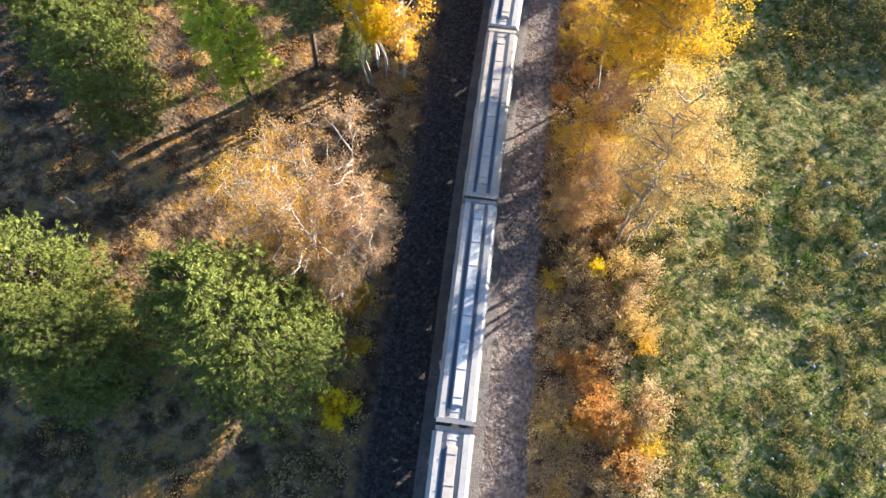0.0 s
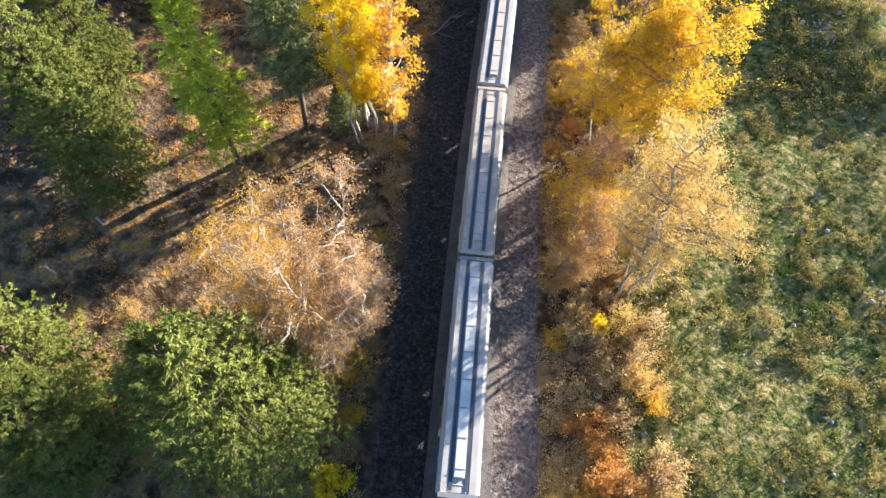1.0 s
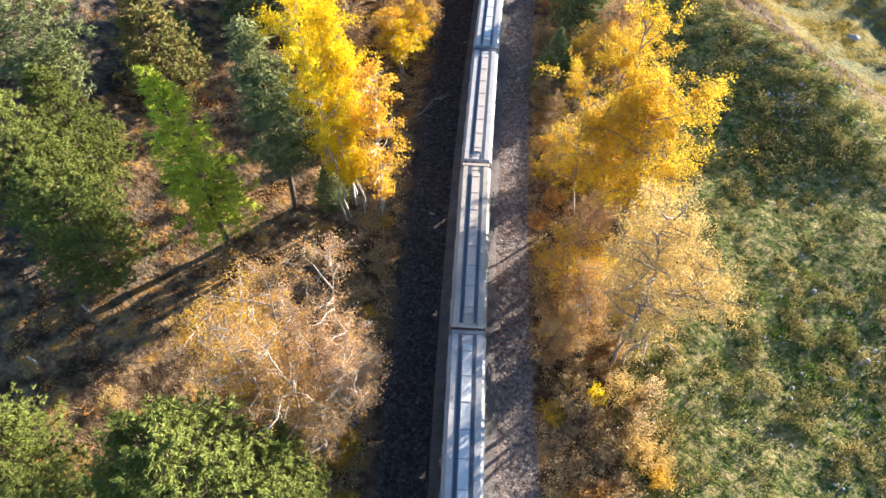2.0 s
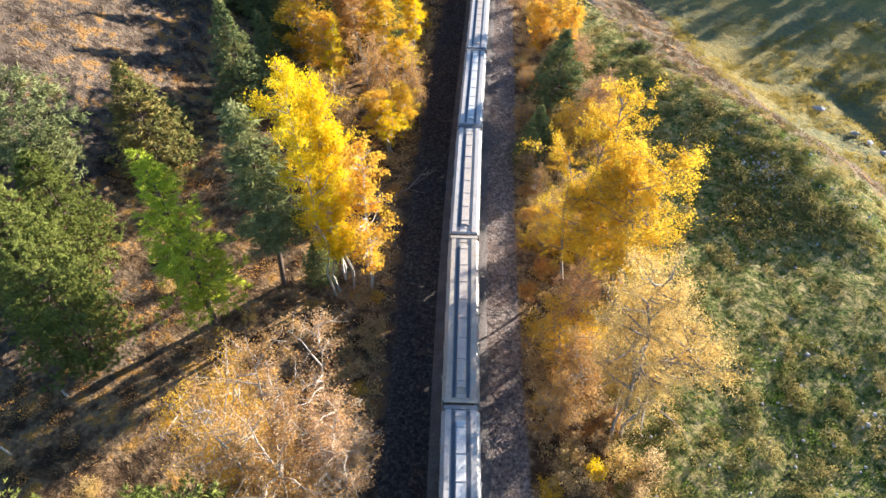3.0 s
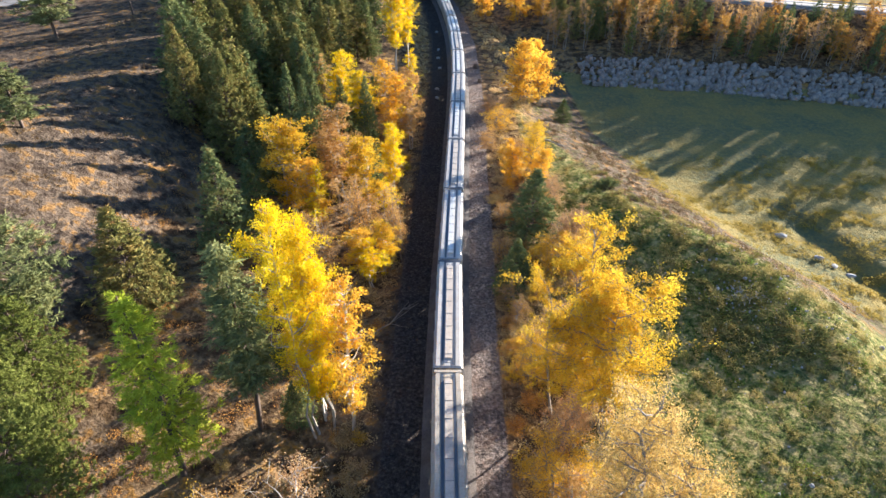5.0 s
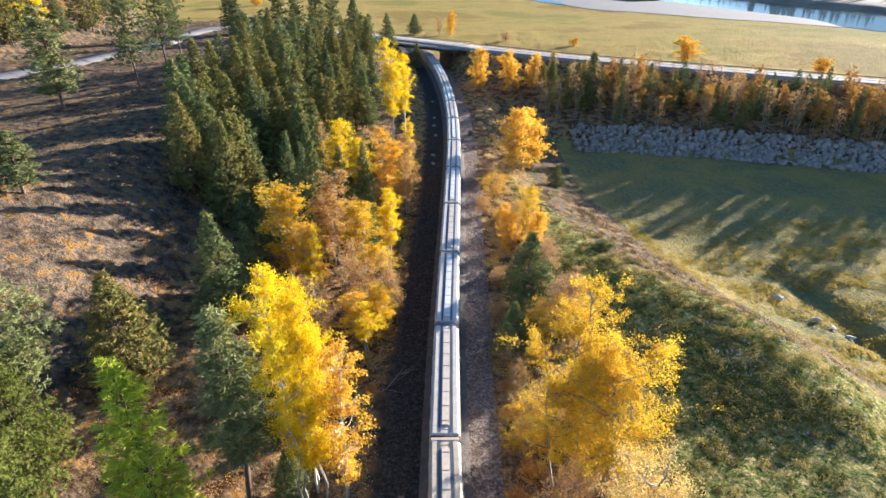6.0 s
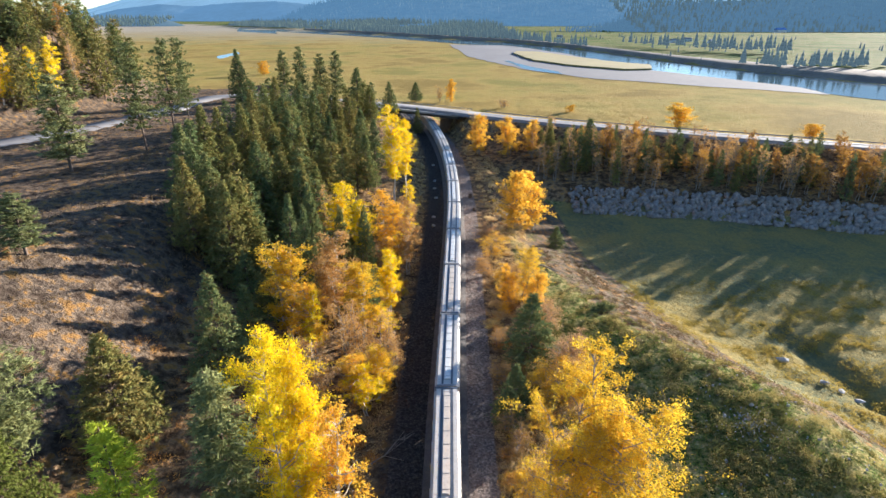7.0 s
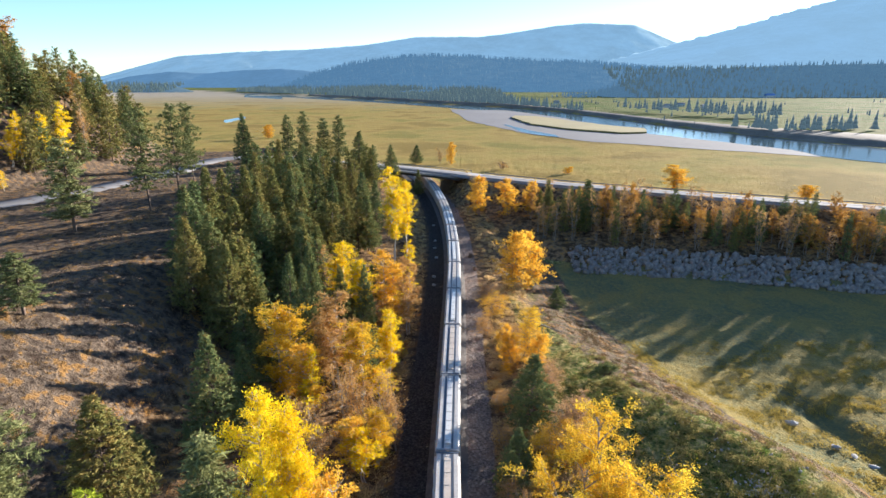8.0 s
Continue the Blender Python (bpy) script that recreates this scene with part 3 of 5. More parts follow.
spots = []
for x, y in scatter(26000, -800, 420, 560, 2700, lambda x, y: (y > shore_y(x) + 14) & (y < shore_y(x) + np.where(x < 150, 620, 260) + 0.3 * np.abs(x)) & (np.sin(x * 0.02) + np.sin(y * 0.013 + x * 0.006) > np.where(x < 150, -0.9, 0.35) - 0.9 * (y < shore_y(x) + 70))):
    spots.append((x, y, -2.0 + 0.03 * max(0, y - shore_y(x) - 200), rs.uniform(8, 20)))
for x, y in scatter(2600, 250, 900, 300, 1300, lambda x, y: (y > shore_y(x) + 14) & (y < shore_y(x) + 50) & (np.sin(x * 0.05 + 1) + np.sin(y * 0.031) + 0.6 * np.sin(x * 0.17) > 0.2)):
    spots.append((x, y, -2.0, rs.uniform(2.5, 7)))
for x, y in scatter(1100, 300, 1100, 480, 1400, lambda x, y: (y > shore_y(x) + 60) & (np.sin(x * 0.021 + 1) + np.sin(y * 0.017) + 0.5 * np.sin(x * 0.09) > 1.62)):
    spots.append((x, y, -2.0, rs.uniform(5, 10)))
for x, y in scatter(2200, 500, 1900, 1570, 1900, lambda x, y: y > 1400 + 0.1 * x):
    k = np.clip((y - 1570) / 330, 0, 1)
    spots.append((x, y, -6 + 80 * k, rs.uniform(12, 20)))
for x, y in scatter(900, -1900, -1100, 2330, 2620, lambda x, y: y > 0):
    spots.append((x, y, -6 + 26 * np.clip((y - 2350) / 250, 0, 1), rs.uniform(12, 22)))
hazed_firs("far_forest", spots, FAR_FIR, "distant conifers along the far river bank")
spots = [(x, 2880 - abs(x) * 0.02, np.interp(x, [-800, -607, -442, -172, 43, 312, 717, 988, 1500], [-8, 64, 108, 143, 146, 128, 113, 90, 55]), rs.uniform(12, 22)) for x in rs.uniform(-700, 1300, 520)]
hazed_firs("hilltop_forest", spots, MID_HILL, "conifers on the crest of the wooded hill")


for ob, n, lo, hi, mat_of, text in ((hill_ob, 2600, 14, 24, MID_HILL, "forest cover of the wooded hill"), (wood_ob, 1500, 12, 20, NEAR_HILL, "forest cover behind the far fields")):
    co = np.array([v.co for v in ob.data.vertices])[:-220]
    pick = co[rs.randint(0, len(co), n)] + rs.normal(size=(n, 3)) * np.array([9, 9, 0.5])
    hazed_firs("slope_forest", [(x, y, z - 2, rs.uniform(lo, hi)) for x, y, z in pick], mat_of, text)


# ---- railway ----
def along(y):
    """The track's pose at y, with its own y along the rails."""
    a = Vector((float(track_x(y - 1)), y - 1, 0))
    b = Vector((float(track_x(y + 1)), y + 1, 0))
    return Matrix.LocRotScale((a + b) / 2, (b - a).to_track_quat("Y", "Z"), None)


def strip(name, section, y0, y1, step, material, smooth_shade=False):
    """A section (x, z) drawn along the track."""
    ys = np.arange(y0, y1 + 0.01, step)
    V = np.array([along(float(y)) @ Vector((sx, 0, sz)) for y in ys for sx, sz in section])
    n = len(section)
    I = np.arange(len(V)).reshape(len(ys), n)
    F = np.stack([I[:-1, :-1], I[:-1, 1:], I[1:, 1:], I[1:, :-1]], -1).reshape(-1, 4)
    return polys_mesh(name, V, F, material, smooth_shade)


ballast = tagged(new("ballast_bed", strip("ballast_bed", [(-2.9, -0.64), (-1.75, -0.2), (1.75, -0.2), (2.9, -0.64)], -60, 318, 2.0, BALLAST)), "dark crushed-stone ballast bed of the railway", "ballast", kind="structure")
railway = tagged(new("railway_track"), "single railway track with steel rails on timber ties", "railway track", kind="structure")
for sx in (-0.7525, 0.7525):
    prof = [(sx - 0.07, -0.19), (sx - 0.065, -0.16), (sx - 0.012, -0.14), (sx - 0.012, -0.05), (sx - 0.036, -0.04), (sx - 0.036, 0.0), (sx + 0.036, 0.0), (sx + 0.036, -0.04), (sx + 0.012, -0.05), (sx + 0.012, -0.14), (sx + 0.065, -0.16), (sx + 0.07, -0.19)]
    under("rail", strip("rail", prof, -60, 318, 2.0, STEEL), railway)
V, F = [], []
for i in range(600):
    m = along(-58 + i * 0.62)
    b = len(V)
    V += [m @ Vector((x, y, z)) for z in (-0.34, -0.17) for x, y in ((-1.28, -0.11), (1.28, -0.11), (1.28, 0.11), (-1.28, 0.11))]
    F += [(b, b + 1, b + 5, b + 4), (b + 1, b + 2, b + 6, b + 5), (b + 2, b + 3, b + 7, b + 6), (b + 3, b, b + 4, b + 7), (b + 4, b + 5, b + 6, b + 7)]
tagged(under("ties", polys_mesh("ties", np.array(V), np.array(F), TIE_WOOD), railway), kind="stuff")


# ---- road, embankment road and bridge ----
def ribbon(name, pts, half, material, z_of, thick=0.25, step=3.0, label="", category="road"):
    P = [Vector((x, y, 0)) for x, y in pts]
    fine = []
    for i in range(len(P) - 1):
        p0, p1, p2, p3 = P[max(i - 1, 0)], P[i], P[i + 1], P[min(i + 2, len(P) - 1)]
        n = max(2, int((p2 - p1).length / step))
        for k in range(n):
            t = k / n
            fine.append(0.5 * ((2 * p1) + (p2 - p0) * t + (2 * p0 - 5 * p1 + 4 * p2 - p3) * t * t + (3 * p1 - p0 - 3 * p2 + p3) * t ** 3))
    fine.append(P[-1])
    V = []
    for i, p in enumerate(fine):
        t = (fine[min(i + 1, len(fine) - 1)] - fine[max(i - 1, 0)]).normalized()
        s = Vector((t.y, -t.x, 0))
        z = z_of(p.x, p.y)
        V += [tuple(p + s * half * k + Vector((0, 0, zz + z))) for k, zz in ((-1.02, -thick), (-1, 0), (1, 0), (1.02, -thick))]
    I = np.arange(len(V)).reshape(-1, 4)
    F = np.concatenate([np.stack([I[:-1, j], I[:-1, (j + 1) % 4], I[1:, (j + 1) % 4], I[1:, j]], -1) for j in range(4)])
    me = polys_mesh(name, np.array(V), F, material)
    return tagged(new(name, me), label, category, kind="structure"), fine


def road_z(x, y):
    return 8.0


road_ob, road_line = ribbon("road", [(-60, 281), (-20, 261), (45, 217), (136, 173.5), (260, 112)], 5.7, ASPHALT, road_z, 0.5, label="pale asphalt road on the embankment and bridge")


def lane_z(x, y):
    return float(max(ground_z(x, y), ground_z(x + 3, y), ground_z(x - 3, y), ground_z(x, y - 3), ground_z(x, y + 3))) + 0.12 if x < -62 else 8.0 + 0.004


lane_ob, lane_line = ribbon("lane", [(-150, 100), (-137, 145), (-126, 168), (-117, 186), (-113, 207), (-110, 235), (-110, 262), (-103, 280), (-85, 286), (-60.5, 281)], 5.4, ASPHALT, lane_z, 0.6, label="worn grey lane curving up to the bridge")


def bridge():
    b = tagged(new("road_bridge"), "short road bridge with steel girders on timber bents over the railway", "bridge")
    pts = [Vector((x, y, 0)) for x, y in ((-34, 269), (-20, 261), (9, 241.4))]
    d = (pts[2] - pts[0]).normalized()
    mid = (pts[0] + pts[2]) / 2
    m = Matrix.LocRotScale((mid.x, mid.y, 0), d.to_track_quat("X", "Z"), None)
    half = (pts[2] - pts[0]).length / 2
    under("deck", box_mesh("deck", -half, half, -6.2, 6.2, 7.2, 7.96, CONCRETE, 0.05), b, "grey concrete deck", m)
    for y in (-4.2, -1.4, 1.4, 4.2):
        bm = bmesh.new()
        box_bm(bm, -half, half, y - 0.08, y + 0.08, 6.0, 7.2)
        box_bm(bm, -half, half, y - 0.3, y + 0.3, 6.0, 6.06)
        under("girder", finish(bm, "girder", CAR_DARK), b, "", m)
    for x in (-half + 9, half - 9):
        bent = under("bent", box_mesh("bent", x - 0.25, x + 0.25, -5, 5, 5.5, 6.0, TIMBER, 0.03), b, "brown timber bent", m)
        for y in (-4.2, -2.1, 0, 2.1, 4.2):
            bm = bmesh.new()
            bmesh.ops.create_cone(bm, segments=10, radius1=0.26, radius2=0.22, depth=6.6, cap_ends=True, matrix=Matrix.Translation((x, y, 2.2)))
            under("pile", finish(bm, "pile", TIMBER), bent)
        under("back_wall", box_mesh("back_wall", x + (0.3 if x > 0 else -0.45), x + (0.45 if x > 0 else -0.3), -5, 5, -1.0, 5.4, TIMBER, 0.01), bent)
    for y in (-6.0, 6.0):
        rail = under("railing", box_mesh("railing", -half, half, y - 0.06, y + 0.06, 8.85, 9.0, GALV, 0.02), b, "galvanised railing", m)
        under("middle_rail", box_mesh("middle_rail", -half, half, y - 0.04, y + 0.04, 8.4, 8.5, GALV, 0.01), rail)
        n = 14
        for i in range(n + 1):
            x = -half + 2 * half * i / n
            under("post", box_mesh("post", x - 0.06, x + 0.06, y - 0.07, y + 0.07, 7.9, 8.86, GALV, 0.01), rail)


bridge()


def guardrail(side, x0, x1):
    g = tagged(new("guardrail"), "galvanised steel guardrail on posts along the embankment road", "guardrail")
    line = []
    for i, p in enumerate(road_line):
        if x0 <= p.x <= x1:
            t = (road_line[min(i + 1, len(road_line) - 1)] - road_line[max(i - 1, 0)]).normalized()
            line.append(p + Vector((t.y, -t.x, 0)) * side)
    V = [tuple(p + Vector((0, 0, z)) + Vector((0.03 * k, 0.05 * k, 0))) for p in line for k, z in ((0, 8.42), (1, 8.5), (0, 8.58), (1, 8.66), (0, 8.74))]
    I = np.arange(len(V)).reshape(-1, 5)
    F = np.stack([I[:-1, :-1], I[:-1, 1:], I[1:, 1:], I[1:, :-1]], -1).reshape(-1, 4)
    under("beam", polys_mesh("beam", np.array(V), F, GALV), g)
    post = box_mesh("post", -0.06, 0.06, 0.04, 0.16, -0.4, 0.72, TIMBER, 0.01)
    for p in line[::1]:
        under("post", post, g, "", Matrix.Translation((p.x, p.y, 8.0)))


guardrail(-5.9, 12, 255)
guardrail(5.9, 12, 255)


# ---- the goods train ----
def arc_section(width, z0, z1, crown, n=8):
    """The section of a hopper car: bowed sides up to the eaves and a low arched roof."""
    side = [(width / 2 * (0.93 + 0.07 * math.sin(math.pi * (0.15 + 0.7 * i / n))), z0 + (z1 - z0) * i / n) for i in range(n + 1)]
    roof = [(width / 2 * 0.93 * math.cos(a), z1 + crown * math.sin(a)) for a in [math.pi / 2 * i / n for i in range(1, n)]]
    half = side + roof + [(0, z1 + crown)]
    return half + [(-x, z) for x, z in reversed(half[:-1])]


def hopper_car(body_mat, hatch_mat, label, end_mat):
    car = tagged(new("hopper_car"), label, "train car", "cars of the train")
    L, W = 17.5, 3.1
    sec = arc_section(W, 1.25, 4.02, 0.42)
    n = len(sec)
    V, F = [], []
    # shell, with the ends drawn in towards the bottom above the trucks
    for y, low in ((-L / 2, 2.6), (-L / 2 + 0.05, 2.5), (-L / 2 + 1.9, 1.25), (0, 1.25), (L / 2 - 1.9, 1.25), (L / 2 - 0.05, 2.5), (L / 2, 2.6)):
        V += [(x, y, low + (z - 1.25) * (4.44 - low) / (4.44 - 1.25) if z < 4.02 else z) for x, z in sec]
    for i in range(6):
        for j in range(n - 1):
            a = i * n + j
            F.append((a, a + 1, a + n + 1, a + n))
        F.append((i * n, (i + 1) * n, (i + 1) * n + n - 1, i * n + n - 1))
    F.append(tuple(range(n)))
    F.append(tuple(reversed(range(6 * n, 7 * n))))
    under("body", mesh_of("body", V, F, body_mat), car)
    # roof carlines, eave rails and side posts
    for i in range(13):
        y = -L / 2 + 0.5 + i * (L - 1.0) / 12
        V = [(x * 1.004, y + dy, z + dz) for dy, dz in ((-0.04, 0.0), (-0.03, 0.03), (0.03, 0.03), (0.04, 0.0)) for x, z in sec[8:-8]]
        k = len(sec[8:-8])
        F = [(r * k + c, r * k + c + 1, (r + 1) * k + c + 1, (r + 1) * k + c) for r in range(3) for c in range(k - 1)]
        under("roof_rib", mesh_of("roof_rib", V, F, body_mat), car)
    for s in (-1, 1):
        under("eave_rail", box_mesh("eave_rail", s * 1.44 - 0.05, s * 1.44 + 0.05, -L / 2, L / 2, 3.98, 4.10, body_mat, 0.02), car)
        under("side_sill", box_mesh("side_sill", s * 1.46 - 0.06, s * 1.46 + 0.06, -L / 2 + 0.1, L / 2 - 0.1, 1.22, 1.5, body_mat, 0.02), car)
        # shade beside the hatch drawn as a dark strip, and a pale running board
        bm = bmesh.new()
        box_bm(bm, s * 0.56 - 0.12, s * 0.56 + 0.12, -L / 2 + 0.1, L / 2 - 0.1, 4.46, 4.49)
        under("roof_walk", finish(bm, "roof_walk", CAR_SHADE_GRATING), car, "dark strip drawn for the shade beside the hatch")
        under("running_board", box_mesh("running_board", s * 0.98 - 0.24, s * 0.98 + 0.24, -L / 2 - 0.2, L / 2 + 0.2, 4.40, 4.46, body_mat, 0.01), car)
        for i in range(5):
            y = -L / 2 + 2.2 + i * (L - 4.4) / 4
            under("side_post", box_mesh("side_post", s * 1.55 - 0.04, s * 1.55 + 0.04, y - 0.06, y + 0.06, 1.5, 4.0, body_mat, 0.02), car)
        for y in (-L / 2 - 0.40, L / 2 + 0.40):
            lad = bmesh.new()
            for x in (-0.22, 0.22):
                box_bm(lad, s * 1.15 + x - 0.02, s * 1.15 + x + 0.02, y - 0.02, y + 0.02, 1.0, 4.5)
            for i in range(9):
                box_bm(lad, s * 1.15 - 0.22, s * 1.15 + 0.22, y - 0.015, y + 0.015, 1.1 + i * 0.4, 1.13 + i * 0.4)
            under("ladder", finish(lad, "ladder", CAR_DARK), car)
    # the long trough hatch with its coaming and cover battens
    under("coaming", box_mesh("coaming", -0.40, 0.40, -L / 2 + 0.9, L / 2 - 0.9, 4.34, 4.50, body_mat, 0.02), car)
    cover = under("hatch_cover", box_mesh("hatch_cover", -0.36, 0.36, -L / 2 + 0.95, L / 2 - 0.95, 4.502, 4.60, hatch_mat, 0.035), car, "long trough hatch cover")
    for i in range(8):
        y = -L / 2 + 1.5 + i * (L - 3.0) / 7
        under("clamp_bar", box_mesh("clamp_bar", -0.42, 0.42, y - 0.025, y + 0.025, 4.602, 4.63, GALV, 0.008), cover)
    # end platforms and end sheets, braked wheel, couplers
    for s in (-1, 1):
        ya, yb = sorted((s * (L / 2 + 0.04), s * (L / 2 + 0.36)))
        end = bmesh.new()
        box_bm(end, -1.35, 1.35, ya, yb, 4.44, 4.49)
        under("end_walk", finish(end, "end_walk", end_mat), car, "grating across the car end")
        y0, y1 = sorted((s * (L / 2 - 1.7), s * (L / 2 + 0.36)))
        under("platform", box_mesh("platform", -1.45, 1.45, y0, y1, 1.05, 1.22, CAR_DARK, 0.02), car)
        for x in (-1.3, 1.3):
            under("end_post", box_mesh("end_post", x - 0.06, x + 0.06, s * (L / 2 + 0.22) - 0.06, s * (L / 2 + 0.22) + 0.06, 1.2, 4.3, body_mat, 0.015), car)
        yc = s * (L / 2 + 0.24)
        under("coupler", box_mesh("coupler", -0.13, 0.13, yc - 0.23, yc + 0.23, 0.75, 1.02, CAR_DARK, 0.05), car)
        # truck: bolster, two side frames, four wheels
        ty = s * (L / 2 - 1.5)
        truck = under("truck", box_mesh("truck", -1.1, 1.1, ty - 0.22, ty + 0.22, 0.62, 0.9, CAR_DARK, 0.03), car)
        for sx in (-1, 1):
            bm = bmesh.new()
            box_bm(bm, sx * 1.02 - 0.09, sx * 1.02 + 0.09, ty - 1.15, ty + 1.15, 0.55, 0.72)
            box_bm(bm, sx * 1.02 - 0.09, sx * 1.02 + 0.09, ty - 0.5, ty + 0.5, 0.32, 0.55)
            under("side_frame", finish(bm, "side_frame", CAR_DARK, 0.03), truck)
            for dy in (-0.88, 0.88):
                bm = bmesh.new()
                m = Matrix.Translation((sx * 0.75, ty + dy, 0.457)) @ Matrix.Rotation(math.pi / 2, 4, "Y")
                bmesh.ops.create_cone(bm, segments=20, radius1=0.457, radius2=0.457, depth=0.13, cap_ends=True, matrix=m)
                under("wheel", finish(bm, "wheel", STEEL), truck)
    for i in (-1, 0, 1):
        V = [(x * k, i * 4.1 + y * k2, z) for k, k2, z in ((1.35, 2.04, 1.26), (0.75, 1.55, 0.42)) for x, y in ((-1, -1), (1, -1), (1, 1), (-1, 1))]
        under("hopper_bay", mesh_of("hopper_bay", V, [(0, 1, 5, 4), (1, 2, 6, 5), (2, 3, 7, 6), (3, 0, 4, 7), (4, 5, 6, 7)], body_mat), car)
    return car


cars = [hopper_car(CAR_GREY, CAR_BEIGE, "light grey covered hopper car with a beige trough hatch", CAR_SHADE_GRATING),
        hopper_car(CAR_GREY, CAR_WHITE, "light grey covered hopper car with a white trough hatch", GALV),
        hopper_car(CAR_TAN, CAR_BEIGE, "tan covered hopper car with a beige trough hatch", CAR_TAN),
        hopper_car(CAR_RUST, CAR_WHITE, "weathered brown covered hopper car with a white trough hatch", CAR_SHADE_GRATING)]
PITCH, FIRST = 18.45, 58.6 - 18.45 * 4 - 9.2
kinds = [3, 0, 1, 2, 0, 1, 0, 1, 0, 1, 0, 1, 2, 1, 0, 0, 2]
used = set()
for i, k in enumerate(kinds):
    y = FIRST + PITCH * i
    a, b = [Vector((float(track_x(y + s)), y + s, 0)) for s in (-7, 7)]
    m = Matrix.LocRotScale((a + b) / 2, (b - a).to_track_quat("Y", "Z"), None)
    if k in used:
        copy_thing(cars[k], m)
    else:
        cars[k].matrix_basis = m
        used.add(k)


# ---- trees and brush ----
def leaflets(name, C, size, material, rnd, up=0.35, along_dir=None, slim=0.6, out=None):
    """Leaves or sprays: one small pointed blade each at C, turned at random."""
    n = len(C)
    nrm = rnd.normal(size=(n, 3))
    nrm[:, 2] += up * 2 * np.sign(rnd.uniform(-0.2, 1, n))
    if out is not None:
        nrm = nrm * 0.75 + out
    nrm /= np.linalg.norm(nrm, axis=1)[:, None]
    if along_dir is None:
        along_dir = rnd.normal(size=(n, 3))
    u = along_dir - nrm * np.sum(along_dir * nrm, 1)[:, None]
    u /= np.linalg.norm(u, axis=1)[:, None] + 1e-9
    w = np.cross(nrm, u)
    s = size * rnd.uniform(0.65, 1.35, n)[:, None]
    V = np.stack([C - u * s * 0.8 + w * s * slim, C - u * s * 0.8 - w * s * slim, C + u * s * 1.2], 1).reshape(-1, 3)
    return polys_mesh(name, V, np.arange(3 * n).reshape(n, 3), material)


def curve_pts(a, b, sag, rnd, n=5, wob=0.0):
    a, b = np.array(a, float), np.array(b, float)
    t = np.linspace(0, 1, n)[:, None]
    p = a + (b - a) * t
    p[:, 2] += sag * (4 * t * (1 - t))[:, 0]
    p[1:-1] += rnd.normal(size=(n - 2, 3)) * wob
    return p


def broadleaf(seed, h, r, stems, base, limbs, leaves, leaf, leaf_mat, bark, spread=0.55, shape="oval", lean=0.0, clump=0.24, puffs=3, thin=1.0):
    """Trunk and crown meshes of a broadleaved tree of height h and crown radius r."""
    rnd = np.random.RandomState(seed)
    paths, tips = [], []
    for s in range(stems):
        a = rnd.uniform(0, 6.28)
        out = spread * r * (0 if stems == 1 else rnd.uniform(0.5, 1))
        hs = h * (1 if s == 0 else rnd.uniform(0.75, 0.98))
        top = np.array([out * math.cos(a) + lean * h, out * math.sin(a), hs])
        foot = np.array([0.25 * out * math.cos(a), 0.25 * out * math.sin(a), -0.4])
        st = curve_pts(foot, top, 0, rnd, 8, 0.012 * h)
        rad = np.linspace(0.0065 * h + 0.03, 0.015, 8) * (0.4 + 0.6 * thin)
        paths.append(list(zip(st, rad)))
        for k in range(limbs // stems):
            f = base + (0.97 - base) * (k + rnd.uniform(0, 1)) / (limbs // stems)
            o = st[0] + (st[-1] - st[0]) * f
            i = min(int(f * 7), 6)
            o = st[i] + (st[i + 1] - st[i]) * (f * 7 - i)
            g = (f - base) / (1 - base)
            if shape == "oval":
                wid = math.sin(math.pi * (0.14 + 0.80 * g)) ** 0.8
            elif shape == "spire":
                wid = (1 - g) ** 0.6 * min(1, g * 6 + 0.45)
            else:
                wid = math.sin(math.pi * (0.24 + 0.68 * g)) ** 0.6
            ln = r * wid * rnd.uniform(0.4, 1.25) / (1.35 if stems > 1 else 1)
            az = rnd.uniform(0, 6.28)
            rise = ln * rnd.uniform(0.25, 0.95)
            e = o + np.array([ln * math.cos(az), ln * math.sin(az), rise])
            lp = curve_pts(o, e, 0.06 * ln, rnd, 4, 0.05 * ln)
            paths.append(list(zip(lp, np.linspace(thin * 0.006 * h * (1 - 0.6 * g) + 0.012, 0.008, 4))))
            for _ in range(puffs):
                t = rnd.uniform(0.25, 1.0) * 3
                j = min(int(t), 2)
                c = lp[j] + (lp[j + 1] - lp[j]) * (t - j)
                e2 = c + rnd.normal(size=3) * (0.20 * ln + 0.22) + np.array([0, 0, 0.14 * ln])
                paths.append([(c, 0.013), (e2, 0.005)])
                tips.append((c, e2))
    V, F = tubes(paths, 4)
    trunk = polys_mesh("trunk", V, F, bark, True)
    C = []
    for c, e in tips:
        # a tuft of leaves round the outer half of each twig: some full, some nearly bare
        n = int(leaves / len(tips) * rnd.choice([0.15, 0.6, 1.0, 1.5, 1.75]))
        k = rnd.uniform(0.45, 1.1, n)[:, None]
        C.append(c + (e - c) * k + rnd.normal(size=(n, 3)) * clump * rnd.uniform(0.7, 1.2) * np.array([1, 1, 0.7]))
    C = np.concatenate(C)
    return trunk, leaflets("crown", C, leaf, leaf_mat, rnd)


